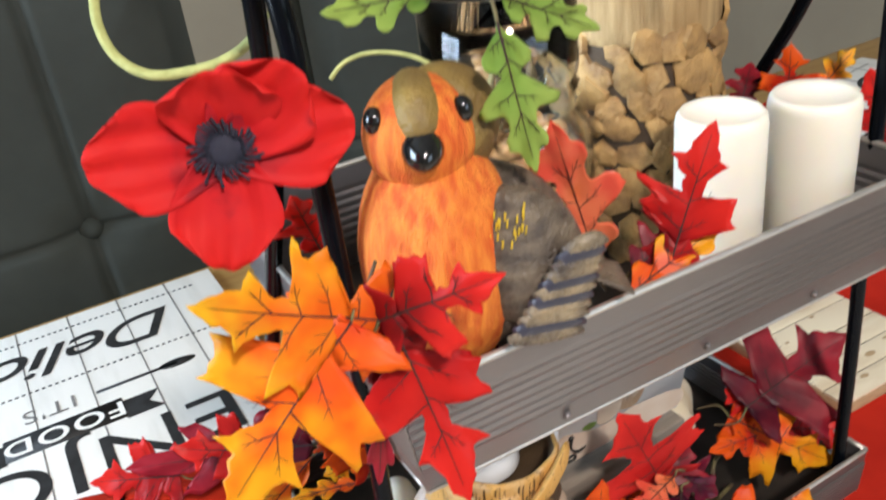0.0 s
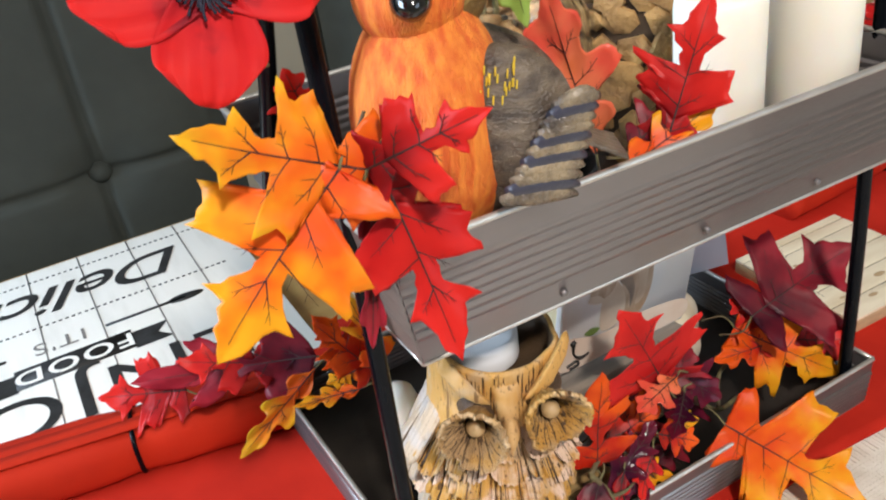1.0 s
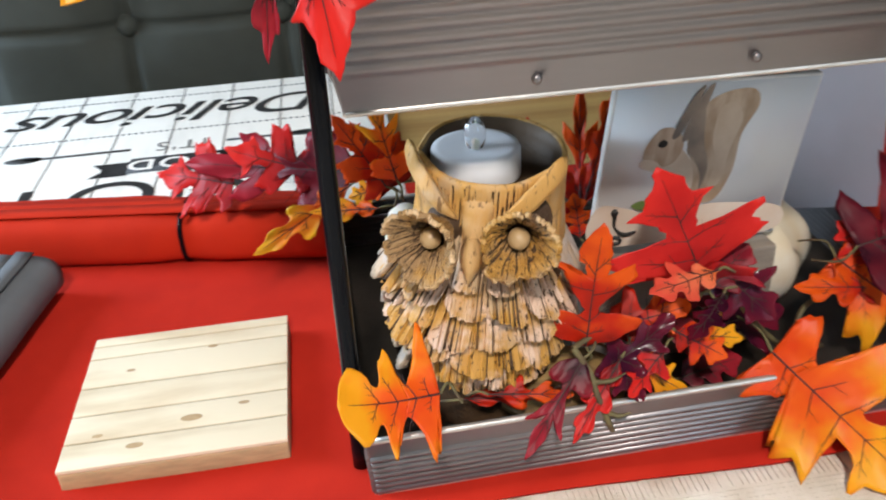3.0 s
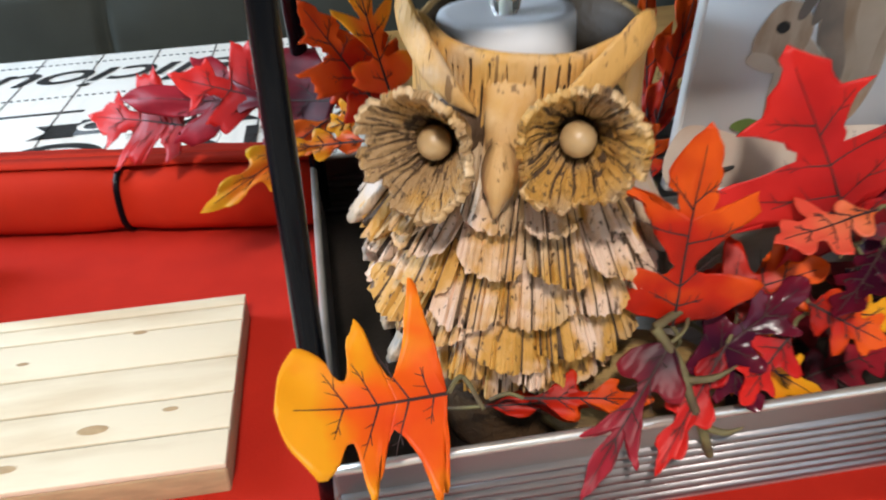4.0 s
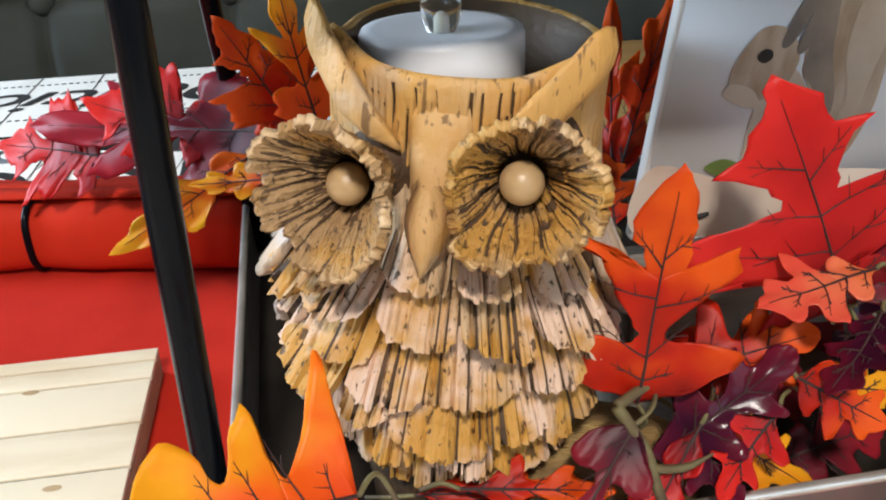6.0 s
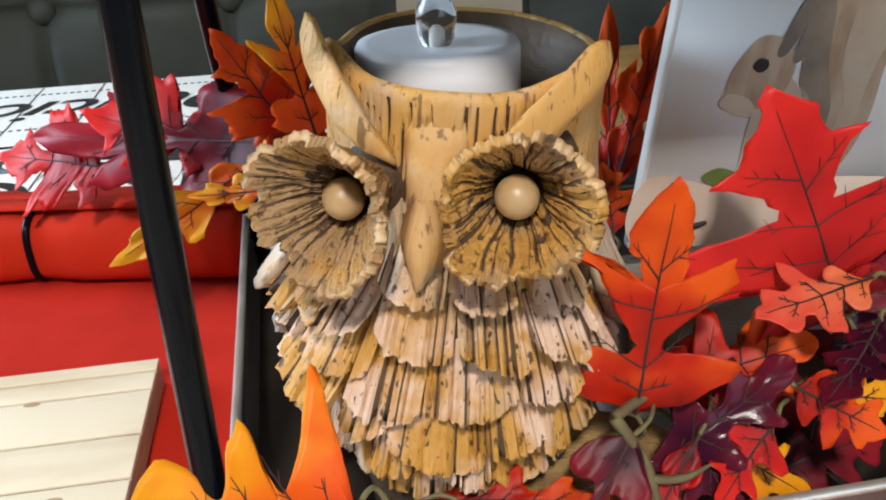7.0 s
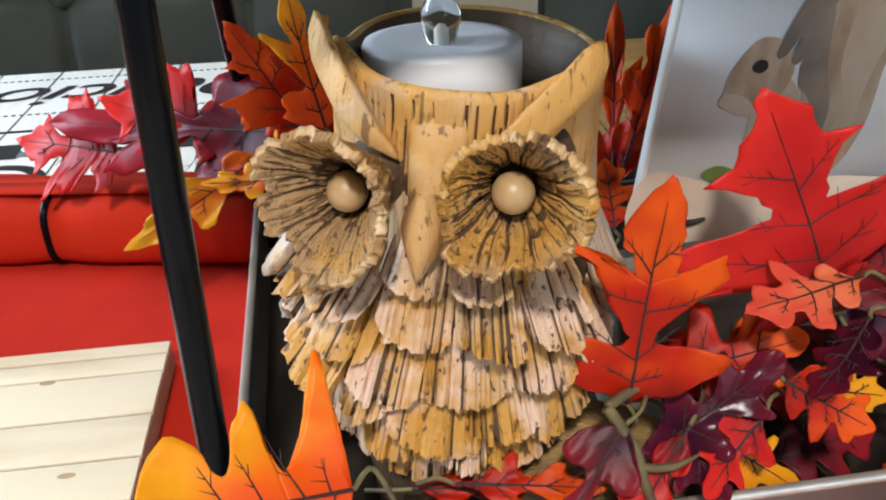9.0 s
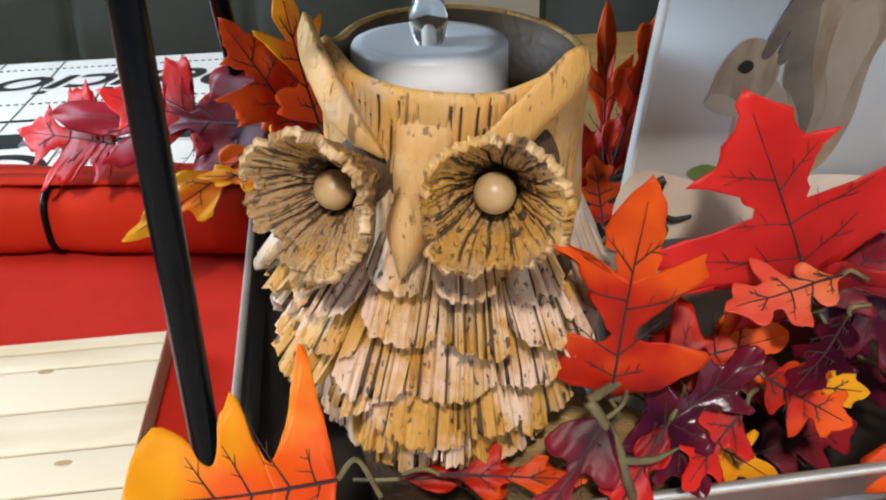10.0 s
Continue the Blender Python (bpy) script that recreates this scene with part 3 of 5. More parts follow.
napkin((-0.120, 0.238, 0.0012), -9.6, 0.230, 0.048, 0.035, NAPKIN_RED, "rolled bright red napkin tied with black cord", 0.59)
napkin((-0.226, 0.10, 0.0012), 80, 0.215, 0.070, 0.028, NAPKIN_GREY, "rolled grey napkin tied with black cord", 0.42)
napkin((0.535, 0.207, 0.0012), 4, 0.225, 0.046, 0.034, NAPKIN_RED, "rolled bright red napkin tied with black cord", 0.55)
napkin((0.520, 0.263, 0.0012), 3, 0.215, 0.048, 0.034, NAPKIN_GREY, "rolled grey napkin tied with black cord", 0.45)


# ---- chairs ----
def chair(at, rz):
    """An upholstered dining chair: tufted back with buttons, seat, legs."""
    t = tagged(thing("dining_chair", at, rz), "dark grey-green upholstered dining chair with tufted buttons", "chair", "dining chairs")
    w, h, d = 0.46, 0.56, 0.085
    bx = [-0.072, 0.084]
    bz = [0.125, 0.286]
    bm = bmesh.new()
    rows = []
    nx, nz = 130, 150
    for j in range(nz + 1):
        row = []
        for i in range(nx + 1):
            u, v = i / nx, j / nz
            x, z = w * (u - 0.5), h * v
            edge = min(u, 1 - u, 1 - v) * 14
            y = -0.028 * (1 - math.exp(-edge * 1.2)) * min(1, edge + 0.2)
            for a in bx:
                y += 0.007 * math.exp(-(((x - a) / 0.005) ** 2))
            for b in bz:
                y += 0.007 * math.exp(-(((z - b) / 0.005) ** 2))
            for a in bx:
                for b in bz:
                    y += 0.014 * math.exp(-(((x - a) ** 2 + (z - b) ** 2) / 0.0009))
            y += 0.002 * noise.noise(Vector((x * 9, z * 9, at[0])))
            shrink = 1 - 0.10 * max(0, v - 0.86) / 0.14 * abs(2 * u - 1) ** 6
            row.append((x * shrink, y, z - 0.03 * max(0, v - 0.9) / 0.1 * abs(2 * u - 1) ** 8))
        rows.append(row)
    loft(bm, rows)
    front = bm.verts[:]
    bmesh.ops.recalc_face_normals(bm, faces=bm.faces)
    ob = part("backrest", bm, CHAIR, t)
    ob.location = (0, 0, -0.24)
    bm = bmesh.new()
    box(bm, (-w / 2 + 0.002, 0.001, -0.24), (w / 2 - 0.002, d, h - 0.245), 0.03)
    part("back_shell", bm, CHAIR, t)
    for a in bx:
        for b in bz:
            bm = bmesh.new()
            lathe(bm, [(0, 0.008), (0.006, 0.007), (0.0105, 0.003), (0.012, 0.0), (0.010, -0.004)], 20, pose(a, -0.011, b - 0.24, 90))
            part("button", bm, CHAIR, t)
    bm = bmesh.new()
    box(bm, (-w / 2, -0.44, -0.32), (w / 2, 0.0, -0.23), 0.025)
    part("seat", bm, CHAIR, t)
    for lx in (-w / 2 + 0.02, w / 2 - 0.06):
        for ly in (-0.42, 0.03):
            bm = bmesh.new()
            box(bm, (lx, ly, -0.75), (lx + 0.04, ly + 0.04, -0.31), 0.004)
            part("leg", bm, BLACK, t)
    return t


chair((-0.128, 0.66, 0.0), 0)
chair((0.46, 0.665, 0.0), -4)


# ---- tiered tray ----
# tray floors: the metal darkened, with their shade put into the colour
ZINC_DARK = material("shaded_metal", (0.07, 0.055, 0.045), 0.5, 0.6, alt=(0.03, 0.025, 0.02), scale=20, bump=0.1)
tray = tagged(thing("tiered_tray"), "two-tier galvanised metal tray with ribbed sides and black posts", "tray")


def tray_box(name, x0, x1, y0, y1, z0, z1, flare, ribs_low, ribs_high, nrib, depth):
    """One tray: floor, four ribbed walls, rolled rims."""
    bm = bmesh.new()
    box(bm, (x0, y0, z0), (x1, y1, z0 + 0.0016))
    deck = part(name, bm, ZINC_DARK, tray, "metal tray floor with shade painted into its dark colour", smooth=False)

    def off(z):
        s = (z - ribs_low) / (ribs_high - ribs_low)
        return depth * (1 - math.cos(2 * math.pi * s * nrib)) / 2 if 0 <= s <= 1 else 0.0

    zs = [z0 + (z1 - z0) * k / 72 for k in range(73)]
    for nm, a, b, out in (("front_panel", (x0, y0), (x1, y0), (0, -1)), ("back_panel", (x1, y1), (x0, y1), (0, 1)), ("side_panel", (x0, y1), (x0, y0), (-1, 0)), ("side_panel", (x1, y0), (x1, y1), (1, 0))):
        bm = bmesh.new()
        rows = []
        for z in zs:
            f = flare * (z - z0) / (z1 - z0)
            o = f + off(z)
            dx, dy = (b[0] - a[0]), (b[1] - a[1])
            ln = math.hypot(dx, dy)
            ux, uy = dx / ln, dy / ln
            p = (a[0] + out[0] * o - ux * f, a[1] + out[1] * o - uy * f, z)
            q = (b[0] + out[0] * o + ux * f, b[1] + out[1] * o + uy * f, z)
            rows.append([p, q])
        loft(bm, rows)
        ob = part(nm, bm, ZINC, deck)
        s = ob.modifiers.new("thickness", "SOLIDIFY")
        s.thickness, s.offset = 0.0014, 0
        bm = bmesh.new()
        p, q = rows[-1]
        tube(bm, [p, [(p[i] + q[i]) / 2 for i in range(3)], q], 0.0015, 10)
        part("rim", bm, ZINC_EDGE, deck)
        bm = bmesh.new()
        p, q = rows[0]
        tube(bm, [p, [(p[i] + q[i]) / 2 for i in range(3)], q], 0.0012, 8)
        part("foot_edge", bm, ZINC_EDGE, deck)
    return deck


LX0, LX1, LY0, LY1 = -0.001, 0.287, -0.003, 0.212
tray_box("lower_tray", LX0, LX1, LY0, LY1, 0.002, 0.033, 0.002, 0.0025, 0.0245, 7, 0.0013).matrix_local = pose(0, 0, 0, 0, 0, 1.7)
tray_box("upper_tray", 0.004, 0.258, -0.012, 0.165, 0.1775, 0.2325, 0.010, 0.190, 0.2215, 7, 0.0007)
FL = [(-0.0065, 0.0142, 0.004), (-0.0055, 0.0142, 0.10), (-0.0045, 0.0142, 0.20), (-0.005, 0.0142, 0.29), (-0.006, 0.016, 0.345), (-0.006, 0.024, 0.372), (-0.006, 0.036, 0.382)]
BL = [(-0.007, 0.208, 0.010), (-0.007, 0.192, 0.075), (-0.007, 0.164, 0.1215), (-0.007, 0.108, 0.211), (-0.007, 0.061, 0.287), (-0.007, 0.044, 0.335), (-0.007, 0.036, 0.382)]
for pts, mirrored in ((FL, 0), (BL, 0), (FL, 1), (BL, 1)):
    if mirrored:
        pts = [(0.2735 - 0.003 * (p[2] > 0.1), p[1] - 0.004 if pts is FL else p[1], p[2]) for p in pts]
    bm = bmesh.new()
    tube(bm, pts, 0.0037, 16)
    part("post", bm, BLACK, tray, "black painted metal post")
bm = bmesh.new()
tube(bm, [(-0.006, 0.036, 0.382), (0.06, 0.036, 0.389), (0.13, 0.036, 0.391), (0.21, 0.036, 0.389), (0.270, 0.035, 0.382)], 0.0043, 12)
part("handle", bm, BLACK, tray, "black painted carrying bar")
for x in (0.066, 0.140, 0.205):
    bm = bmesh.new()
    lathe(bm, [(0.0018, -0.001), (0.0016, 0.0005), (0.0009, 0.0009), (0, 0.0010)], 14, pose(x, -0.0155, 0.184, 90))
    part("rivet", bm, ZINC, tray)


# ---- owl candle holder ----
def owl():
    """A carved resin owl with an open crown that holds a tealight."""
    bm = bmesh.new()
    rnd = random.Random(5)
    profile = [(0.0, 0.0190), (0.012, 0.0205), (0.026, 0.0240), (0.040, 0.0290), (0.055, 0.0335), (0.070, 0.0352), (0.085, 0.0340), (0.098, 0.0322), (0.112, 0.0308), (0.122, 0.0304), (0.14, 0.0302)]

    def radius(z):
        for (a, ra), (b, rb) in zip(profile, profile[1:]):
            if z <= b:
                return ra + (rb - ra) * max(0, z - a) / (b - a)
        return profile[-1][1]

    def round_body(r, a):
        """A point at angle a: a little fuller in front than at the sides."""
        return Vector((r * math.cos(a), r * math.sin(a) * (1.10 if math.sin(a) < 0 else 1.0), 0))

    # body, head and the hollow crown
    prof = [(0, 0)] + [(radius(z * 0.0019), z * 0.0019) for z in range(0, 68)]
    prof += [(0.0303, 0.1300), (0.0298, 0.1318), (0.0288, 0.1324), (0.0276, 0.1316), (0.0268, 0.1295), (0.0262, 0.1220), (0, 0.1218)]
    n = 760
    rings, cut_verts = [], set()
    cuts = [(-math.pi / 2 - 0.62 + 1.24 * (k + rnd.uniform(0.1, 0.9)) / 22, rnd.uniform(0.094, 0.112), rnd.uniform(0.122, 0.1305), rnd.uniform(0.5, 1.2), rnd.uniform(-1.2, 1.2)) for k in range(22)]
    for r, z in prof:
        if r == 0:
            rings.append([bm.verts.new((0, 0, z))])
            continue
        ring = []
        for k in range(n):
            a = 2 * math.pi * k / n
            aa = a - 2 * math.pi if a > math.pi / 2 else a
            bump = 1 + 0.022 * noise.noise(Vector((math.cos(a) * 3, math.sin(a) * 3, z * 45)))
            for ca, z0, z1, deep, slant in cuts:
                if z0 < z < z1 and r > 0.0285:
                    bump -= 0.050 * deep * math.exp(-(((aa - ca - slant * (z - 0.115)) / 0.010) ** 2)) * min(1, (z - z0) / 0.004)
            lift = 0.0
            if z > 0.112 and r > 0.027:
                # the crown sweeps up into the two ears
                up = min(1, (z - 0.112) / 0.018)
                for ear in (-0.60, -math.pi + 0.60):
                    lift += 0.0045 * up * math.exp(-((((aa - ear + math.pi) % (2 * math.pi) - math.pi) / 0.30) ** 2))
                lift += 0.0030 * up * max(0, math.sin(a))
            p = round_body(r * bump + 0.45 * lift * (r > 0.027), a)
            ring.append(bm.verts.new((p.x, p.y, z + lift)))
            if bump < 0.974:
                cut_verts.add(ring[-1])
        rings.append(ring)
    for i, (p, q) in enumerate(zip(rings, rings[1:])):
        z = prof[i][1]
        for k in range(n):
            vs = [p[k % len(p)], p[(k + 1) % len(p)], q[(k + 1) % len(q)], q[k % len(q)]]
            vs = [v for j, v in enumerate(vs) if v not in vs[:j]]
            # shade between the feathers and in the cuts goes into the brown
            wash_shade = z < 0.090 or (len(p) > 1 and p[k] in cut_verts and z > 0.094)
            bm.faces.new(vs).material_index = 4 if i >= len(rings) - 4 else (5 if wash_shade else 0)

    def flake(ang, z, w, h, lift, mi, ridged=1.0, split=None):
        """One carved feather: a plate of split staves bent round the body, each stave with its own length and ridges."""
        nu, nv = 36, 7
        top, bot = [], []
        ph = rnd.uniform(0, 50)
        tilt = rnd.uniform(-0.25, 0.25)
        staves = split or rnd.randint(2, 5)
        marks = sorted(rnd.uniform(-0.5, 0.5) for _ in range(staves - 1))
        longer = [rnd.uniform(-0.11, 0.11) for _ in range(staves)]
        lines = marks + [rnd.uniform(-0.46, 0.46) for _ in range(int(4 * ridged))]
        prouder = [rnd.uniform(-0.0011, 0.0011) * ridged for _ in range(staves)]
        for j in range(nv + 1):
            v = j / nv
            rt, rb = [], []
            for i in range(nu + 1):
                u = i / nu - 0.5
                s = sum(u > m for m in marks)
                edge = min([abs(u - m) for m in marks] or [1])
                taper = 1 - 0.16 * (1 - v)
                ragged = (longer[s] + 0.07 * noise.noise(Vector((u * 14, ph, 1))) - 0.20 * abs(2 * u) ** 4) * v
                zz = z - h * (v + ragged) + tilt * u * w
                rr = radius(max(zz, 0)) + 0.0006 + lift * v ** 1.15
                rib = ridged * (0.0011 * noise.noise(Vector((u * 11 + ph, v * 0.7, 2))) + 0.0007 * noise.noise(Vector((u * 30 + ph, v * 0.8, 5))))
                fine = min([abs(u - m) for m in lines] or [1])
                rib -= ridged * 0.0009 * math.exp(-((fine / 0.014) ** 2)) + ridged * 0.0013 * math.exp(-((edge / 0.022) ** 2)) * (0.4 + 0.6 * v)
                rr2 = rr + prouder[s] * (0.4 + 0.6 * v) + rib - 0.0022 * (2 * u) ** 2
                a = ang + u * w * taper / max(rr, 0.01) - math.pi / 2
                p, q = round_body(rr2, a), round_body(rr2 - 0.0042 * (0.4 + 0.6 * v), a)
                rt.append((p.x, p.y, zz))
                rb.append((q.x, q.y, zz + 0.0006))
            top.append(rt)
            bot.append(rb)
        tv = [[bm.verts.new(p) for p in row] for row in top]
        bv = [[bm.verts.new(p) for p in row] for row in bot]
        for vs, flip in ((tv, False), (bv, True)):
            for p, q in zip(vs, vs[1:]):
                for k in range(nu):
                    f = (p[k], q[k], q[k + 1], p[k + 1])
                    mid = (k + 0.5) / nu - 0.5
                    # plate backs and splits take the same brown, wash and painted shade
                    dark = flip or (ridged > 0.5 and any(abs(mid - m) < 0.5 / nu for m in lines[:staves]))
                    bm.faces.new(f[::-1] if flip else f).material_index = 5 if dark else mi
        loop_t = tv[0] + [r[-1] for r in tv[1:]] + tv[-1][-2::-1] + [r[0] for r in tv[-2:0:-1]]
        loop_b = bv[0] + [r[-1] for r in bv[1:]] + bv[-1][-2::-1] + [r[0] for r in bv[-2:0:-1]]
        for k in range(len(loop_t)):
            k2 = (k + 1) % len(loop_t)
            bm.faces.new((loop_t[k], loop_t[k2], loop_b[k2], loop_b[k])).material_index = mi

    # breast feathers, lowest row first: top edge, count, width, height, lift
    for z, count, w, h, lift, start in ((0.047, 6, 0.0175, 0.0135, 0.0050, 0.0), (0.057, 6, 0.0190, 0.0145, 0.0075, 0.5), (0.069, 6, 0.0195, 0.0150, 0.0090, 0.1), (0.082, 6, 0.0200, 0.0160, 0.0098, 0.6), (0.094, 5, 0.0185, 0.0150, 0.0100, 0.2), (0.1015, 4, 0.0130, 0.0125, 0.0095, 0.6)):
        for k in range(count):
            a = (k - (count - 1) / 2 + start - 0.35) * 0.46 + rnd.uniform(-0.06, 0.06)
            flake(a, z + rnd.uniform(-0.0026, 0.0026), w * rnd.uniform(0.78, 1.25), h * rnd.uniform(0.85, 1.08), lift * rnd.uniform(0.75, 1.25), 1)
    # broad smooth wing plates at both sides and the back
    for z, h in ((0.046, 0.026), (0.064, 0.028), (0.084, 0.030), (0.100, 0.026)):
        for a in (-1.42, -1.95, -2.55, 1.62, 2.1, 2.6, 3.14):
            flake(a + rnd.uniform(-0.08, 0.08), z + rnd.uniform(-0.003, 0.003), 0.024 * rnd.uniform(0.85, 1.15), h * rnd.uniform(0.9, 1.1), rnd.uniform(0.008, 0.012) + (0.003 if a == -1.42 else -0.004 if a < 0 else 0), 7, 0.7, 3)

    # eyes: a deep fluted bowl of ragged petals round a ball
    for sx, turn, up in ((-1, -15, 3), (1, 4, 5)):
        ball_at = Vector((sx * 0.0166 + 0.0009, -0.0425, 0.1145 + (0.0028 if sx > 0 else -0.0020)))
        m = Matrix.Translation(ball_at) @ pose(0, 0, 0, 90 - up, 0, turn) @ Matrix.Translation((0, 0, 0.0065))
        na, ns = 360, 15
        petals = 13
        marks = sorted(2 * math.pi * (k + rnd.uniform(-0.32, 0.32)) / petals for k in range(petals))
        tall = [rnd.uniform(-1, 1) for _ in range(petals + 1)]
        grooves = [(2 * math.pi * (k + rnd.uniform(-0.4, 0.4)) / 40, rnd.uniform(0.25, 0.9), rnd.uniform(0.012, 0.034)) for k in range(40)]
        grooves += [(g, 1.25, 0.030) for g in marks]
        inner, outer, carved = [], [], []
        for s in range(ns):
            q = s / (ns - 1)
            ri, ro, cv = [], [], []
            for k in range(na):
                a = 2 * math.pi * k / na
                cut = max(d * math.exp(-((((a - g + 0.03 * math.sin(9 * q + g * 5) + math.pi) % (2 * math.pi) - math.pi) / w) ** 2)) for g, d, w in grooves)
                step = tall[sum(a > g for g in marks) % petals]
                chip = noise.noise(Vector((a * 11, sx, 7)))
                reach = 0.0134 * (1 + 0.12 * step * q + 0.05 * chip * q - 0.03 * cut * q) * (1 + (0.06 if sx < 0 and math.cos(a) < -0.3 else 0))
                r = 0.0034 + (reach - 0.0034) * q
                h = -0.0128 + 0.0175 * q ** 0.80 + 0.0026 * step * q - 0.0018 * cut * (0.40 + 0.60 * math.sin(math.pi * q))
                h += 0.0006 * noise.noise(Vector((math.cos(a) * r * 800, math.sin(a) * r * 800, sx))) + 0.0005 * math.floor(3 * noise.noise(Vector((a * 5, q * 3, sx + 4))))
                ri.append(m @ Vector((r * math.cos(a), r * math.sin(a), h)))
                ro.append(m @ Vector(((r + 0.0016) * math.cos(a), (r + 0.0016) * math.sin(a), h - 0.0026 * (1 - 0.7 * q) - 0.0005)))
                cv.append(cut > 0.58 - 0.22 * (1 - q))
            inner.append([bm.verts.new(p) for p in ri])
            outer.append([bm.verts.new(p) for p in ro])
            carved.append(cv)
        for s in range(ns - 1):
            for k in range(na):
                k2 = (k + 1) % na
                # groove floors and the inner bowl in dark brown, wash and painted shade
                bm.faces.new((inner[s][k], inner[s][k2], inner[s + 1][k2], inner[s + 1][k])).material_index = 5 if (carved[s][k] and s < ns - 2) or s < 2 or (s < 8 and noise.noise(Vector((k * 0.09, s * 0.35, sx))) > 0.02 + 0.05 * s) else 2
                bm.faces.new((outer[s][k2], outer[s][k], outer[s + 1][k], outer[s + 1][k2])).material_index = 2
        for k in range(na):
            k2 = (k + 1) % na
            bm.faces.new((inner[-1][k], inner[-1][k2], outer[-1][k2], outer[-1][k])).material_index = 6 if noise.noise(Vector((k * 0.06, 3.3, sx))) > 0.05 else 2
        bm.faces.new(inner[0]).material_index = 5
        ball = bmesh.ops.create_uvsphere(bm, u_segments=28, v_segments=18, radius=0.0042, matrix=m @ Matrix.Translation((0, 0, -0.0065)))
        for f in {f for v in ball["verts"] for f in v.link_faces}:
            f.material_index = 3
        # the eye's collar, joining the bowl to the head
        rows = []
        for s in range(6):
            q = s / 5
            rows.append([m @ Vector(((0.0045 + 0.0075 * q) * math.cos(b), (0.0045 + 0.0075 * q) * math.sin(b), -0.0145 - 0.011 * q)) for b in [2 * math.pi * k / 30 for k in range(30)]])
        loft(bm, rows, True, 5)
    # the bridge between the eyes, then a small leaf-shaped beak with a ridge
    rows = []
    for s in range(9):
        q = s / 8
        wd, cy, cz = 0.0078 - 0.0038 * q, -0.0275 - 0.0122 * q ** 0.60, 0.1275 - 0.0195 * q
        rows.append([(wd * math.cos(b), cy - 0.0030 * math.sin(b) + 0.0022 * (1 - math.sin(b)), cz) for b in [math.pi * k / 14 for k in range(15)]])
    loft(bm, rows, False, 0)
    rows = []
    for s in range(13):
        q = s / 12
        wd = 0.0048 * math.sin(math.pi * (0.12 + 0.84 * q)) ** 0.8 * (1 - 0.25 * q) + 0.0002
        cz, cy = 0.1135 - 0.0175 * q, -0.0405 - 0.0045 * math.sin(math.pi * min(0.6, 0.1 + 0.6 * q))
        ridge = 0.0030 * (0.3 + 0.7 * math.sin(math.pi * min(1, 0.15 + 0.8 * q)))
        rows.append([(-wd, cy + 0.0026, cz), (-wd * 0.5, cy - 0.45 * ridge, cz), (0.0002 * (s % 3 - 1), cy - ridge, cz), (wd * 0.5, cy - 0.45 * ridge, cz), (wd, cy + 0.0026, cz), (0, cy + 0.0090, cz + 0.002)])
    loft(bm, rows, True, 0, True)
    # brows: flat-topped ridges that run from the bridge up into blunt ears
    for sx in (-1, 1):
        line = [Vector((sx * 0.0080, -0.0335, 0.1200)), Vector((sx * 0.0140, -0.0330, 0.1245)), Vector((sx * 0.0210, -0.0302, 0.1308)), Vector((sx * 0.0262, -0.0262, 0.1370)), Vector((sx * 0.0303, -0.0228, 0.1425))]
        rows = []
        for s in range(17):
            t = s / 16 * 4
            i = min(3, int(t))
            c = line[i].lerp(line[i + 1], t - i)
            q = s / 16
            thick = 0.0040 * min(1, 0.35 + 2.2 * q) * (1 if q < 0.85 else 1 - 0.45 * ((q - 0.85) / 0.15) ** 2)
            tall = 0.0044 * min(1, 0.15 + 1.9 * q) * (1 if q < 0.85 else 1 - 0.50 * ((q - 0.85) / 0.15) ** 2)
            row = []
            for k in range(18):
                b = 2 * math.pi * k / 18
                ca, sa = math.copysign(abs(math.cos(b)) ** 0.55, math.cos(b)), math.copysign(abs(math.sin(b)) ** 0.55, math.sin(b))
                g = 1 + 0.05 * noise.noise(Vector((s * 0.7, k * 0.6, sx)))
                row.append(c + Vector((sx * 0.35 * thick * ca - sx * 0.30 * tall * sa, thick * ca * g, tall * sa * g - 0.0022)))
            rows.append(row if sx > 0 else row[::-1])
        loft(bm, rows, True, 0, True)
    bmesh.ops.recalc_face_normals(bm, faces=bm.faces)
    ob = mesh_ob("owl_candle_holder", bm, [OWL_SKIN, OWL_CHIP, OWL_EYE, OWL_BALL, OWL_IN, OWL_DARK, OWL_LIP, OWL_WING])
    for f in ob.data.polygons:
        f.use_smooth = f.material_index not in (1, 2)
    return tagged(ob, "carved tan resin owl candle holder with fluted eyes", "candle holder")


bird_owl = owl()
bird_owl.matrix_world = pose(0.0508, 0.0460, 0.0040, 0, 5, -20.2)

tl = tagged(thing("tealight", (0.0545, 0.0415, 0.1262)), "white battery tealight with a clear flame bulb", "candle")
bm = bmesh.new()
lathe(bm, [(0, 0), (0.0180, 0), (0.0182, 0.0008), (0.0182, 0.0112), (0.0176, 0.0124), (0.0150, 0.0126), (0.0060, 0.0118), (0, 0.0115)], 56)
part("cup", bm, TEA, tl)
bm = bmesh.new()
lathe(bm, [(0.0028, 0.0112), (0.0038, 0.0130), (0.0045, 0.0160), (0.0044, 0.0185), (0.0034, 0.0215), (0.0018, 0.0240), (0, 0.0250)], 28)
part("flame_bulb", bm, CLEAR, tl, "clear plastic flame-shaped bulb")
bm = bmesh.new()
lathe(bm, [(0.0012, 0.0112), (0.0012, 0.0150), (0.0006, 0.0160), (0, 0.0162)], 12)
part("diode", bm, WAX, tl)

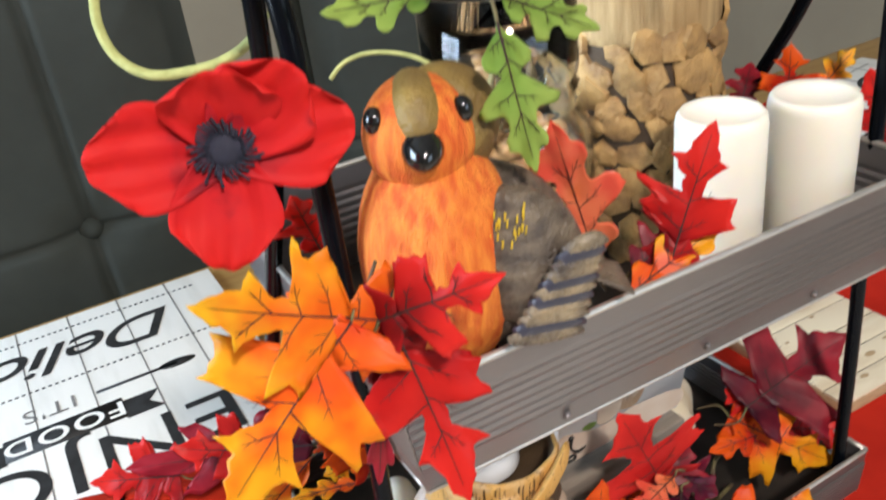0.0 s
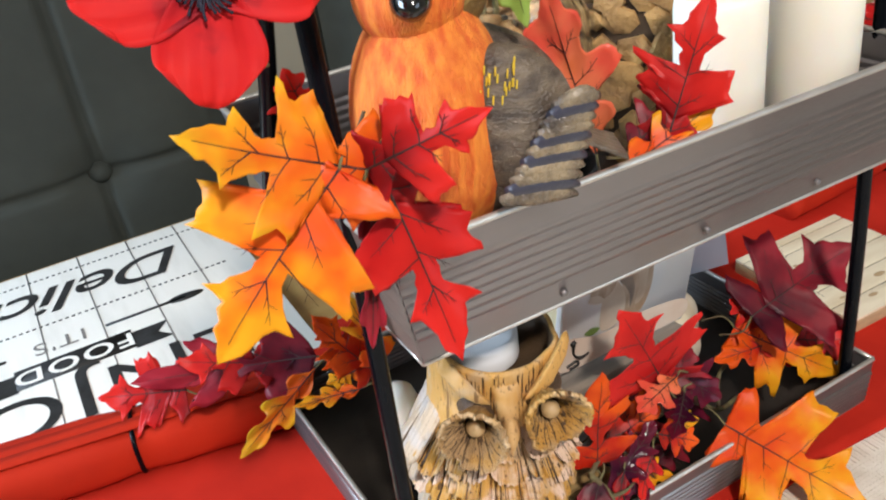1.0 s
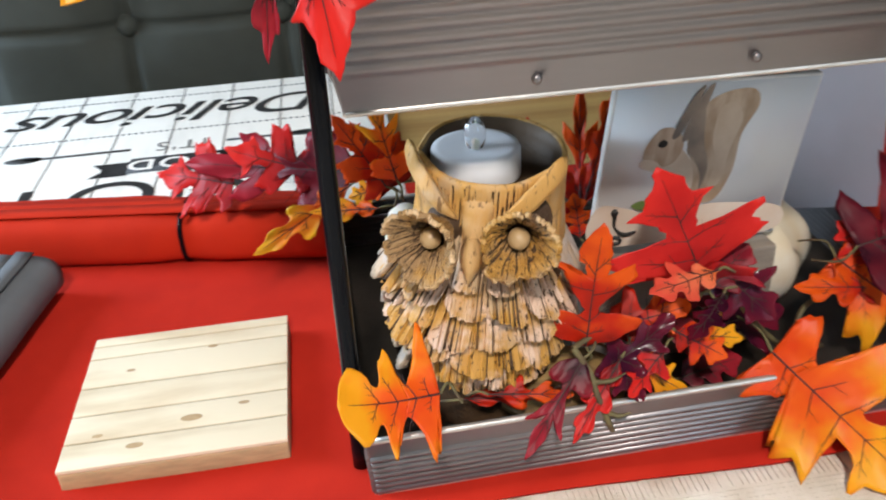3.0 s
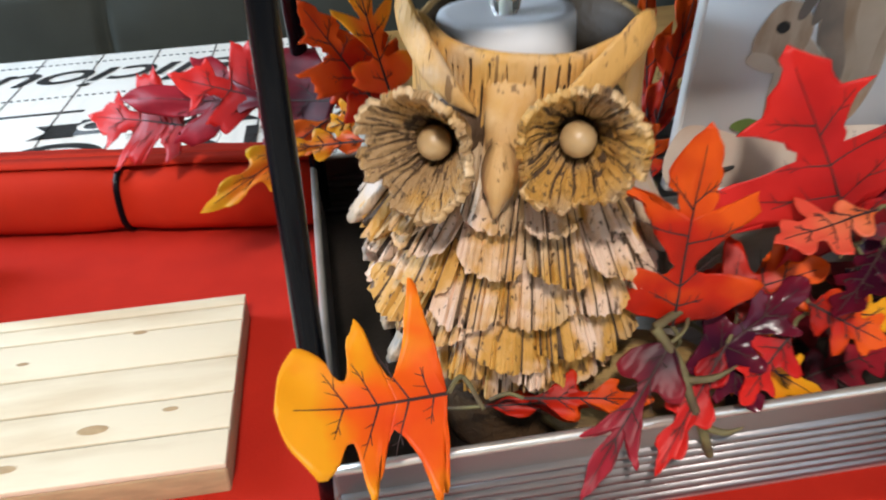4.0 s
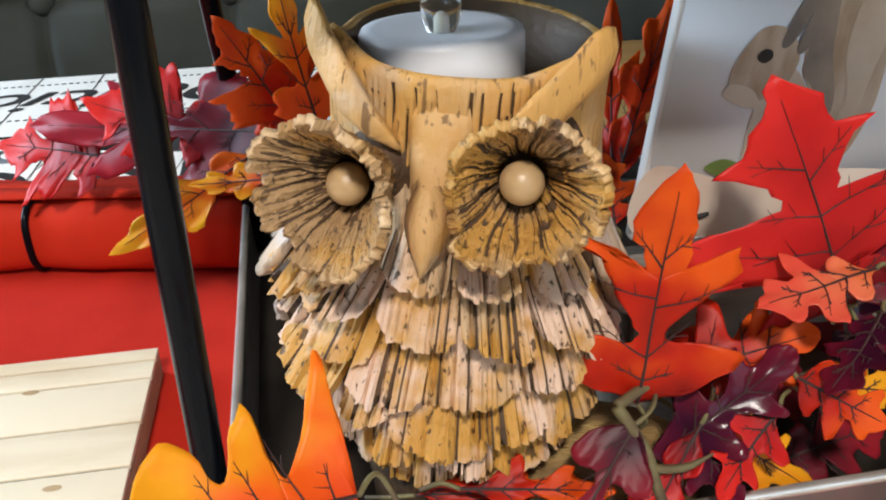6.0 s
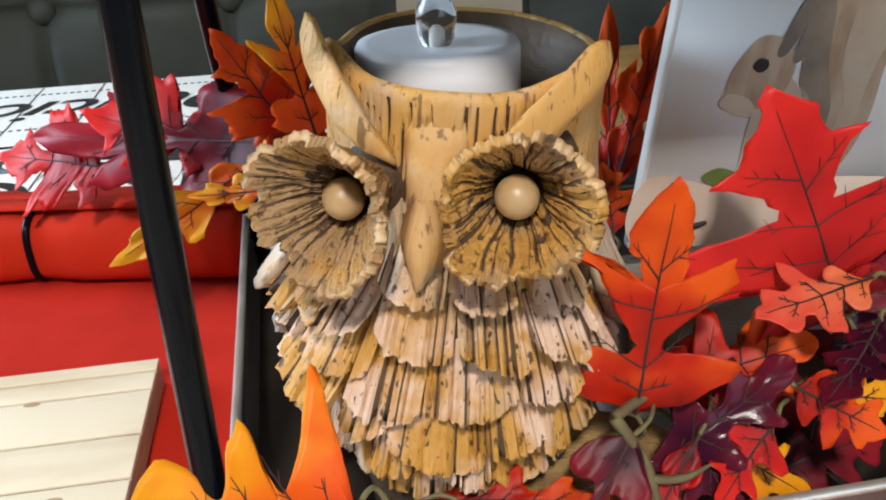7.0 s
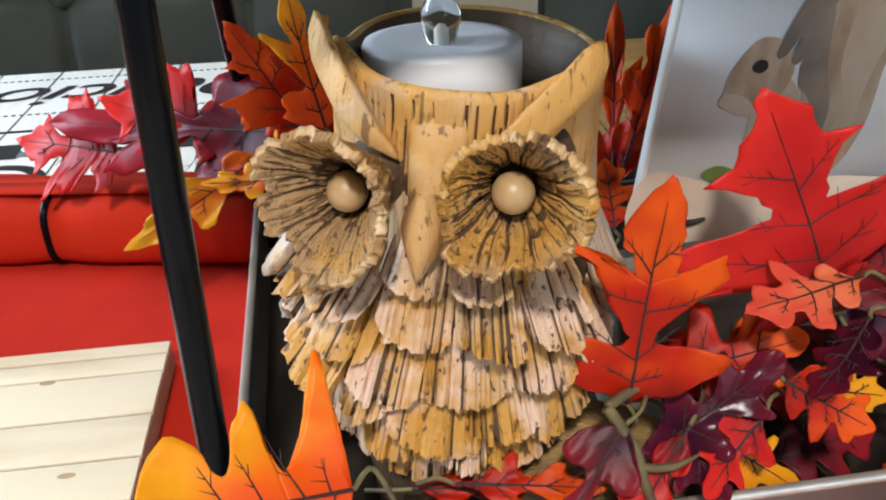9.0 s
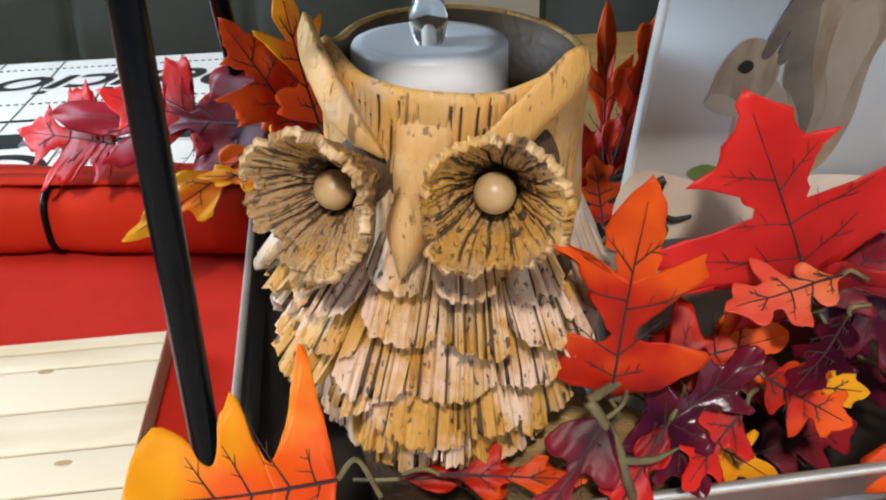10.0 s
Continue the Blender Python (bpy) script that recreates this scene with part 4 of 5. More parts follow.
# ---- log foot of the owl, things in the lower tray ----
bm = bmesh.new()
rows = []
for s in range(17):
    q = s / 16
    rr = 0.0195 * math.sin(math.pi * (0.10 + 0.80 * q)) ** 0.5
    rows.append([((q - 0.5) * 0.054, rr * math.cos(b) * (1 + 0.05 * math.cos(9 * b)), 0.0185 + rr * math.sin(b) * (0.9 + 0.05 * math.cos(11 * b))) for b in [2 * math.pi * k / 40 for k in range(40)]])
loft(bm, rows, True, caps=True)
log = tagged(mesh_ob("wood_log", bm, LOG), "small ribbed wooden log beside the owl", "log")
log.matrix_world = pose(0.0860, 0.0270, 0.0040, 0, 4, -8)

SIGN_FACE = material("pale_sky_print", (0.80, 0.87, 0.95), 0.25, alt=(0.88, 0.88, 0.86), scale=9, bump=0.01)
FUR = material("fur_print", (0.36, 0.25, 0.16), 0.35, alt=(0.52, 0.42, 0.32), scale=60, stretch=(3, 1, 1), bump=0.05)
FUR_DARK = material("dark_fur_print", (0.13, 0.11, 0.10), 0.35, alt=(0.30, 0.24, 0.19), scale=50, bump=0.05)
FUR_PALE = material("pale_fur_print", (0.62, 0.54, 0.44), 0.35, alt=(0.50, 0.40, 0.30), scale=50, bump=0.05)
GROUND_PRINT = material("beige_ground_print", (0.62, 0.46, 0.34), 0.3, alt=(0.72, 0.62, 0.52), scale=30, bump=0.02)


def blob(parent, name, m, layer, pts, n=8):
    """A flat printed patch bounded by a smooth closed line."""
    bm = bmesh.new()
    k = len(pts)
    ring = []
    for i in range(k):
        p0, p1, p2, p3 = [Vector((*pts[(i + j) % k], 0)) for j in (-1, 0, 1, 2)]
        for s in range(n):
            u = s / n
            q = 0.5 * ((2 * p1) + (p2 - p0) * u + (2 * p0 - 5 * p1 + 4 * p2 - p3) * u * u + (3 * p1 - p0 - 3 * p2 + p3) * u ** 3)
            ring.append(bm.verts.new((q.x, q.y, 0.0012 + 0.00012 * layer)))
    bm.faces.new(ring)
    bmesh.ops.triangulate(bm, faces=bm.faces)
    return part(name, bm, m, parent)


# picture sign: x across, y up its face
sign = tagged(thing("picture_sign"), "small glossy picture sign with a brown woodland print", "sign")
bm = bmesh.new()
box(bm, (0, 0, -0.0035), (0.0958, 0.085, 0.0010), 0.0012)
part("board", bm, WHITE, sign)
bm = bmesh.new()
box(bm, (0.0012, 0.0012, 0.0009), (0.0946, 0.0838, 0.0012))
part("print", bm, SIGN_FACE, sign)
blob(sign, "ground_patch", GROUND_PRINT, 1, [(0.002, 0.002), (0.05, 0.0015), (0.093, 0.002), (0.094, 0.016), (0.06, 0.021), (0.03, 0.018), (0.002, 0.024)])
blob(sign, "tail_patch", FUR, 2, [(0.0428, 0.0255), (0.0572, 0.0223), (0.0636, 0.0375), (0.0636, 0.0575), (0.0684, 0.0719), (0.0636, 0.0799), (0.0492, 0.0783), (0.0396, 0.0695), (0.0380, 0.0559), (0.0428, 0.0415)])
blob(sign, "tail_shade", FUR_DARK, 3, [(0.0388, 0.0511), (0.0428, 0.0463), (0.0476, 0.0383), (0.0492, 0.0287), (0.0508, 0.0415), (0.0460, 0.0559), (0.0428, 0.0719), (0.0388, 0.0655)])
blob(sign, "tail_light", FUR_PALE, 3, [(0.0530, 0.0300), (0.0585, 0.0330), (0.0600, 0.0520), (0.0620, 0.0660), (0.0560, 0.0740), (0.0500, 0.0700), (0.0500, 0.0560), (0.0540, 0.0440)])
blob(sign, "body_patch", FUR_PALE, 4, [(0.0284, 0.0223), (0.0380, 0.0199), (0.0444, 0.0255), (0.0444, 0.0383), (0.0388, 0.0495), (0.0316, 0.0527), (0.0276, 0.0431)])
blob(sign, "head_patch", FUR, 5, [(0.0180, 0.0495), (0.0204, 0.0447), (0.0276, 0.0431), (0.0340, 0.0463), (0.0364, 0.0551), (0.0316, 0.0623), (0.0244, 0.0631), (0.0196, 0.0567)])
blob(sign, "ear_patch", FUR_DARK, 6, [(0.0300, 0.0599), (0.0332, 0.0591), (0.0388, 0.0735), (0.0404, 0.0831), (0.0356, 0.0767)])
blob(sign, "ear_patch", FUR_DARK, 6, [(0.0348, 0.0583), (0.0380, 0.0575), (0.0428, 0.0719), (0.0444, 0.0839), (0.0396, 0.0767)])
blob(sign, "dot_patch", INK, 7, [(0.0240, 0.0555), (0.0250, 0.0541), (0.0268, 0.0537), (0.0284, 0.0551), (0.0278, 0.0570), (0.0256, 0.0574)])
blob(sign, "paw_patch", FUR_PALE, 6, [(0.0172, 0.0447), (0.0236, 0.0415), (0.0284, 0.0415), (0.0252, 0.0463), (0.0188, 0.0479)])
GREENP = material("green_print", (0.16, 0.24, 0.06), 0.4)
blob(sign, "grass_patch", GREENP, 6, [(0.0170, 0.0235), (0.0230, 0.0205), (0.0280, 0.0235), (0.0220, 0.0260)])
bm = bmesh.new()
tube(bm, [(0.0100, 0.0190, 0.0018), (0.0110, 0.0120, 0.0018), (0.0160, 0.0075, 0.0018), (0.0220, 0.0085, 0.0018)], [0.0011, 0.0006, 0.0011, 0.0005], 8)
tube(bm, [(0.0100, 0.0190, 0.0018), (0.0092, 0.0205, 0.0018), (0.0108, 0.0215, 0.0018)], 0.0014, 8)
tube(bm, [(0.0070, 0.0045, 0.0018), (0.0130, 0.0062, 0.0018), (0.0150, 0.0030, 0.0018), (0.0090, 0.0022, 0.0018)], 0.0008, 8)
part("scroll_print", bm, INK, sign)
sign.matrix_world = Matrix.Translation((0.1103, 0.0674, 0.0687)) @ Matrix(((0.9959, 0.0613, -0.0663), (0.0739, -0.1322, 0.9885), (0.0518, -0.9893, -0.1362))).transposed().to_4x4()


# weathered block that carries the sign
GREYWOOD = material("weathered_wood", (0.30, 0.25, 0.20), 0.8, alt=(0.18, 0.15, 0.12), scale=40, stretch=(0.4, 3, 3), bump=0.5)
bm = bmesh.new()
box(bm, (0.0, -0.011, 0.0), (0.096, 0.012, 0.0555), 0.0015)
block = tagged(mesh_ob("wood_block", bm, GREYWOOD, smooth=False), "weathered grey wood block under the picture sign", "block")
block.matrix_world = pose(0.1085, 0.0700, 0.0036, 0, 0, 3.5)

# second card behind it
card = tagged(thing("greeting_card"), "plain pale grey card standing behind the sign", "card")
bm = bmesh.new()
box(bm, (0, 0, -0.001), (0.09, 0.115, 0.001), 0.0006)
part("sheet", bm, material("pale_card", (0.66, 0.65, 0.72), 0.5, scale=10, bump=0.03), card)
card.matrix_world = Matrix.Translation((0.2140, 0.1500, 0.0340)) @ Matrix(((0.9798, -0.2000, 0.0000), (0.0429, 0.2101, 0.9767), (-0.1953, -0.9570, 0.2144))).transposed().to_4x4()

GLOSSY = material("gap_shade_gloss", (0.010, 0.009, 0.009), 0.15, spec=0.5, bump=0.02)
GOURD = material("pale_gourd", (0.72, 0.68, 0.58), 0.5, alt=(0.62, 0.50, 0.30), scale=22, bump=0.15)
gourd = tagged(thing("pale_pumpkin", (0.196, 0.118, 0.0030)), "cream white ribbed pumpkin with a tan foot", "pumpkin")
bm = bmesh.new()
rows = []
for s in range(19):
    q = math.pi * (0.04 + 0.92 * s / 18)
    rows.append([((0.052 * math.sin(q) ** 0.8) * (1 - 0.07 * abs(math.cos(4.5 * b))) * math.cos(b), (0.052 * math.sin(q) ** 0.8) * (1 - 0.07 * abs(math.cos(4.5 * b))) * math.sin(b), 0.031 - 0.031 * math.cos(q)) for b in [2 * math.pi * k / 72 for k in range(72)]])
loft(bm, rows, True, caps=True)
part("flesh", bm, GOURD, gourd)
bm = bmesh.new()
tube(bm, [(0, 0, 0.058), (0.002, 0, 0.068), (0.008, 0, 0.074)], [0.006, 0.0042, 0.0036], 10)
part("stalk", bm, STEM, gourd)

# the black cup is added, standing in for the shaded gap below the wax
cup = tagged(thing("votive_candle", (0.0275, 0.0900, 0.0036)), "round white votive candle, its black cup standing in for shade", "candle")
bm = bmesh.new()
lathe(bm, [(0, 0), (0.009, 0), (0.0105, 0.004), (0.0112, 0.062), (0.0104, 0.062), (0.0098, 0.008), (0, 0.006)], 36)
part("cup", bm, GLOSSY, cup)
bm = bmesh.new()
lathe(bm, [(0.0095, 0.010), (0.0098, 0.058), (0.0108, 0.066), (0.0104, 0.076), (0.0080, 0.083), (0.0040, 0.0865), (0, 0.0870)], 36)
part("wax", bm, WAX, cup)

bm = bmesh.new()
tube(bm, [(0.086, 0.004, 0.060), (0.092, 0.000, 0.050), (0.094, -0.004, 0.042), (0.098, -0.006, 0.030), (0.104, 0.0, 0.014)], [0.0016, 0.0014, 0.0013, 0.0014, 0.0012], 8)
tube(bm, [(0.093, -0.002, 0.046), (0.100, -0.004, 0.047), (0.106, -0.005, 0.051)], [0.0012, 0.0010, 0.0002], 7)
tube(bm, [(0.097, -0.006, 0.033), (0.103, -0.008, 0.031), (0.108, -0.009, 0.033)], [0.0012, 0.0010, 0.0002], 7)
tube(bm, [(0.086, 0.004, 0.060), (0.098, 0.010, 0.062), (0.112, 0.014, 0.064)], [0.0014, 0.0012, 0.0008], 7)
tagged(mesh_ob("leaf_stem", bm, STEM), "olive wired stem of a leaf garland", "stem")
bm = bmesh.new()
tube(bm, [(0.150, 0.030, 0.076), (0.165, 0.020, 0.060), (0.18, 0.03, 0.040), (0.20, 0.035, 0.020), (0.225, 0.045, 0.010)], 0.0014, 8)
tube(bm, [(0.226, 0.046, 0.042), (0.215, 0.05, 0.03), (0.205, 0.04, 0.015)], 0.0012, 8)
tagged(mesh_ob("leaf_stem", bm, STEM), "brown wired stem of a leaf garland", "stem")


# ---- upper tray: candles, bird, jar, bark vase, poppy ----
def candle(at, r, h):
    t = tagged(thing("pillar_candle", at), "ivory white pillar candle with softly rounded top", "candle", "pillar candles")
    bm = bmesh.new()
    lathe(bm, [(0, 0), (r * 0.98, 0), (r, 0.002), (r, h - 0.006), (r * 0.97, h - 0.002), (r * 0.90, h), (r * 0.8, h - 0.0015), (r * 0.3, h - 0.005), (0, h - 0.005)], 56, wob=0.006)
    part("wax", bm, WAX, t)
    return t


candle((0.1786, 0.020, 0.1795), 0.0196, 0.0912)
candle((0.2345, 0.018, 0.1795), 0.0206, 0.0850)

BREAST = material("orange_feathers", (0.82, 0.25, 0.03), 0.7, alt=(0.64, 0.10, 0.01), scale=90, stretch=(3.2, 3.2, 0.5), bump=0.9, fine=500)
BACKF = material("brown_feathers", (0.17, 0.13, 0.09), 0.35, alt=(0.06, 0.045, 0.035), scale=90, stretch=(1, 1, 2.2), bump=0.8)
WINGF = material("carved_wing", (0.30, 0.23, 0.14), 0.28, alt=(0.07, 0.055, 0.045), scale=80, bump=0.7)
WINGD = material("dark_wing", (0.05, 0.05, 0.07), 0.3)
CAPF = material("olive_cap", (0.26, 0.17, 0.04), 0.55, alt=(0.16, 0.10, 0.03), scale=90, bump=0.6)
GLOSS = material("gloss_black", (0.008, 0.008, 0.008), 0.12, spec=0.7, bump=0.02)
YELLOW = material("yellow_dab", (0.75, 0.50, 0.03), 0.5)


def ellipsoid(bm, c, axes, mi, m=None, n=40, amp=0.02):
    """An egg with three half-axes, its skin a little uneven."""
    r = bmesh.ops.create_uvsphere(bm, u_segments=n, v_segments=n // 2, radius=1)
    for v in r["verts"]:
        g = 1 + amp * noise.noise(v.co * 3 + Vector(c) * 90)
        p = Vector((v.co.x * axes[0] * g, v.co.y * axes[1] * g, v.co.z * axes[2] * g))
        v.co = (m or Matrix()) @ p + Vector(c)
    for f in {f for v in r["verts"] for f in v.link_faces}:
        f.material_index = mi


def toy_bird():
    """A painted resin robin: breast, head, cap, beak, carved wing, tail."""
    bm = bmesh.new()
    ellipsoid(bm, (-0.002, -0.002, 0.042), (0.0290, 0.0275, 0.046), 0)
    ellipsoid(bm, (0.020, 0.005, 0.034), (0.030, 0.026, 0.040), 1, pose(0, 0, 0, 0, -24, 0).to_3x3())
    ellipsoid(bm, (-0.004, -0.002, 0.088), (0.0190, 0.0200, 0.0205), 0)
    ellipsoid(bm, (-0.0042, -0.0030, 0.0960), (0.0100, 0.0196, 0.0140), 2)
    ellipsoid(bm, (0.006, 0.008, 0.088), (0.0185, 0.019, 0.020), 2)
    lathe(bm, [(0, 0.009), (0.0022, 0.0082), (0.0046, 0.0055), (0.0066, 0.001), (0.0072, -0.003)], 20, pose(-0.0040, -0.0205, 0.0890, 100, 0, 0), 3)
    for x in (-0.0178, 0.0105):
        ellipsoid(bm, (x, -0.0105, 0.0975), (0.0036, 0.0040, 0.0046), 3, amp=0)
    # wing: overlapping carved feathers on the side
    m = pose(0.0340, -0.0250, 0.040, 90, 0, 22)
    ellipsoid(bm, (0.025, -0.0110, 0.041), (0.0225, 0.0150, 0.0285), 1, pose(0, 0, 0, 0, -20, 0).to_3x3())
    for k in range(11):
        q = k / 10
        a0 = radians(150 - 125 * q)
        ln = 0.017 + 0.013 * q
        rows = []
        for s in range(7):
            t = s / 6
            wd = 0.0040 * math.sin(math.pi * (0.12 + 0.80 * t)) ** 0.7
            cx, cy = 0.014 - 0.026 * q * 0.8 + ln * t * 0.9, 0.010 - 0.028 * q + 0.004 * math.sin(t * 2.2)
            hz = 0.0035 * math.sin(math.pi * (0.1 + 0.75 * t)) + 0.0030 * (1 - q)
            rows.append([m @ Vector((cx - 0.012 + 0.4 * wd * math.sin(b), cy + wd * math.cos(b) - 0.5 * ln * t * (0.35 + 0.25 * q), hz + 0.0022 * math.sin(b))) for b in [2 * math.pi * j / 10 for j in range(10)]])
        loft(bm, rows, True, 5 if k in (1, 4, 6, 9) else 4, True)
    # yellow dabs of paint above the wing
    dabs = random.Random(11)
    for k in range(34):
        x, z = dabs.uniform(0.008, 0.026), dabs.uniform(0.052, 0.064)
        y = -0.0110 - 0.0150 * math.sqrt(max(0.05, 1 - ((x - 0.025) / 0.0225) ** 2 * 0.8 - ((z - 0.041) / 0.0285) ** 2 * 0.8))
        tube(bm, [(x, y, z), (x + 0.0004, y - 0.0002, z + 0.0030)], 0.00035, 5, 6)
    # tail
    for k in range(5):
        rows = []
        for s in range(6):
            t = s / 5
            c = Vector((0.040 + 0.024 * t, -0.004 + 0.004 * (k - 2) * (0.5 + 0.6 * t), 0.034 - 0.012 * t))
            rows.append([c + Vector((0, 0.0030 * math.cos(b), 0.0012 * math.sin(b))) for b in [2 * math.pi * j / 8 for j in range(8)]])
        loft(bm, rows, True, 1, True)
    bmesh.ops.recalc_face_normals(bm, faces=bm.faces)
    ob = mesh_ob("robin_figurine", bm, [BREAST, BACKF, CAPF, GLOSS, WINGF, WINGD, YELLOW])
    return tagged(ob, "painted robin figurine with orange breast and carved wing", "figurine")


robin = toy_bird()
robin.matrix_world = pose(0.0335, 0.0075, 0.2190, 0, 0, -24)

BARK = material("bark_chips", (0.44, 0.26, 0.09), 0.7, alt=(0.20, 0.11, 0.04), scale=70, bump=0.8)
CORE = material("dark_core", (0.05, 0.03, 0.015), 0.9)
vase = tagged(thing("bark_vase", (0.196, 0.094, 0.1795)), "tall wooden vase covered in tan bark chips", "vase")
bm = bmesh.new()
lathe(bm, [(0, 0), (0.036, 0), (0.0385, 0.05), (0.0385, 0.112), (0.037, 0.114)], 48)
part("core", bm, CORE, vase)
bm = bmesh.new()
lathe(bm, [(0.0385, 0.112), (0.0400, 0.116), (0.0400, 0.21), (0.034, 0.21), (0.034, 0.13), (0, 0.13)], 48, wob=0.03)
part("collar", bm, material("split_wood", (0.50, 0.34, 0.16), 0.7, alt=(0.30, 0.18, 0.07), scale=50, stretch=(4, 4, 0.4), bump=0.8), vase)
rr = random.Random(3)
for j in range(9):
    for k in range(17):
        a = 2 * math.pi * (k + 0.5 * (j % 2) + rr.uniform(-0.3, 0.3)) / 17
        bm = bmesh.new()
        sz = rr.uniform(0.0080, 0.0124)
        prof = [(0, 0.0026), (sz * 0.55, 0.0024), (sz * 0.94, 0.0014), (sz, -0.0012)]
        lathe(bm, prof, rr.choice((5, 6, 7)), pose(0.0388 * math.cos(a), 0.0388 * math.sin(a), 0.008 + j * 0.0128 + rr.uniform(-0.0035, 0.0035)) @ pose(0, 0, 0, 0, 90, math.degrees(a)) @ pose(0, 0, 0, rr.uniform(-18, 18), rr.uniform(-18, 18), rr.uniform(0, 90)) @ Matrix.Diagonal((1, rr.uniform(0.6, 1.0), 1, 1)))
        part("bark_chip", bm, BARK, vase, smooth=False)

jar = tagged(thing("glass_jar", (0.112, 0.088, 0.1795)), "clear glass jar holding brown pods and green stalks", "jar")
bm = bmesh.new()
lathe(bm, [(0, 0.0), (0.036, 0.0), (0.040, 0.004), (0.040, 0.075), (0.037, 0.088), (0.0335, 0.094), (0.0335, 0.097), (0.0348, 0.099), (0.0335, 0.101), (0.0348, 0.105), (0.0335, 0.107), (0.0350, 0.112), (0.0350, 0.150), (0.0325, 0.150), (0.0325, 0.110), (0.0310, 0.095), (0.0350, 0.086), (0.0375, 0.074), (0.0375, 0.006), (0, 0.004)], 56)
part("glass", bm, JAR, jar).visible_shadow = False
POD = material("brown_pods", (0.34, 0.19, 0.07), 0.55, alt=(0.16, 0.08, 0.03), scale=70, bump=0.4)
for k in range(64):
    a, r = rr.uniform(0, 6.283), 0.029 * math.sqrt(rr.random())
    bm = bmesh.new()
    ellipsoid(bm, (r * math.cos(a), r * math.sin(a), 0.014 + 0.080 * rr.random()), (0.0078, 0.0066, 0.0062), 0, n=12)
    part("pod", bm, POD, jar)
for k in range(4):
    bm = bmesh.new()
    a = k * 1.6
    tube(bm, [(0.008 * math.cos(a), 0.008 * math.sin(a), 0.04), (0.012 * math.cos(a), 0.010 * math.sin(a) - 0.01, 0.11), (-0.03 + 0.03 * k, -0.05 + 0.01 * k, 0.165), (-0.055 + 0.034 * k, -0.09, 0.178)], 0.0014, 7)
    part("stalk", bm, STEM, jar)

PETAL = leaf_material("poppy_petal", (0.20, 0.008, 0.02), (0.64, 0.015, 0.020), (0.70, 0.020, 0.018), 0.6)
POPPY_BLACK = material("poppy_centre", (0.010, 0.011, 0.022), 0.8, alt=(0.02, 0.02, 0.04))
poppy = tagged(thing("poppy_flower"), "large red cloth poppy with a black centre", "flower")
poppy.matrix_world = Matrix.Translation((-0.0384, -0.0107, 0.3276)) @ Matrix(((0.9311, -0.2872, -0.2247), (0.2631, 0.1021, 0.9594), (-0.2526, -0.9524, 0.1706))).transposed().to_4x4()
poppy.scale = (0.62, 0.58, 0.60)
for k, (ang, ln, wd, tilt) in enumerate(((188, 0.056, 0.052, 0.22), (96, 0.036, 0.052, 0.55), (18, 0.056, 0.054, 0.16), (272, 0.056, 0.050, 0.12), (55, 0.048, 0.050, 0.30))):
    bm = bmesh.new()
    uvd, rows = {}, []
    for j in range(15):
        v = j / 14
        row = []
        for i in range(17):
            u = i / 16 - 0.5
            half = wd * (0.16 + 0.84 * math.sin(math.pi * min(1, 0.08 + 0.62 * v)) ** 0.8) * (1 if v < 0.85 else (1 - ((v - 0.85) / 0.15) ** 2 * 0.22))
            x = u * half
            r = ln * v * (1 - 0.30 * abs(2 * u) ** 2.5 * v) + 0.002
            h = tilt * ln * v ** 1.5 + 0.10 * wd * (2 * u) ** 2 * (1 - 0.5 * v) + 0.0018 * math.sin(u * 22 + k) * v + 0.003 * v * noise.noise(Vector((u * 4, v * 3, k)))
            w = bm.verts.new((x, r, h + 0.0006 * k))
            uvd[w] = (2 * u * 0.4, v)
            row.append(w)
        rows.append(row)
    for p, q in zip(rows, rows[1:]):
        for i in range(16):
            bm.faces.new((p[i], p[i + 1], q[i + 1], q[i]))
    lay = bm.loops.layers.uv.new("leaf")
    for f in bm.faces:
        for lp in f.loops:
            lp[lay].uv = uvd[lp.vert]
    bmesh.ops.rotate(bm, verts=bm.verts, cent=(0, 0, 0), matrix=Matrix.Rotation(radians(ang - 90), 3, "Z"))
    ob = part("petal", bm, PETAL, poppy)
    s = ob.modifiers.new("thickness", "SOLIDIFY")
    s.thickness, s.offset = 0.0004, 0
bm = bmesh.new()
ellipsoid(bm, (0, 0, 0.004), (0.0088, 0.0088, 0.0055), 0)
part("centre", bm, POPPY_BLACK, poppy)
for k in range(44):
    a = 2 * math.pi * k / 44
    r = rr.uniform(0.011, 0.0175)
    bm = bmesh.new()
    tube(bm, [(0.004 * math.cos(a), 0.004 * math.sin(a), 0.004), (0.7 * r * math.cos(a), 0.7 * r * math.sin(a), 0.0085), (r * math.cos(a + 0.1), r * math.sin(a + 0.1), 0.0075)], [0.0005, 0.0005, 0.0009], 5)
    part("stamen", bm, POPPY_BLACK, poppy)
bm = bmesh.new()
tube(bm, [(0, 0, 0), (0.010, -0.012, -0.012), (0.026, -0.040, -0.014)], 0.0015, 8)
part("stem", bm, STEM, poppy)

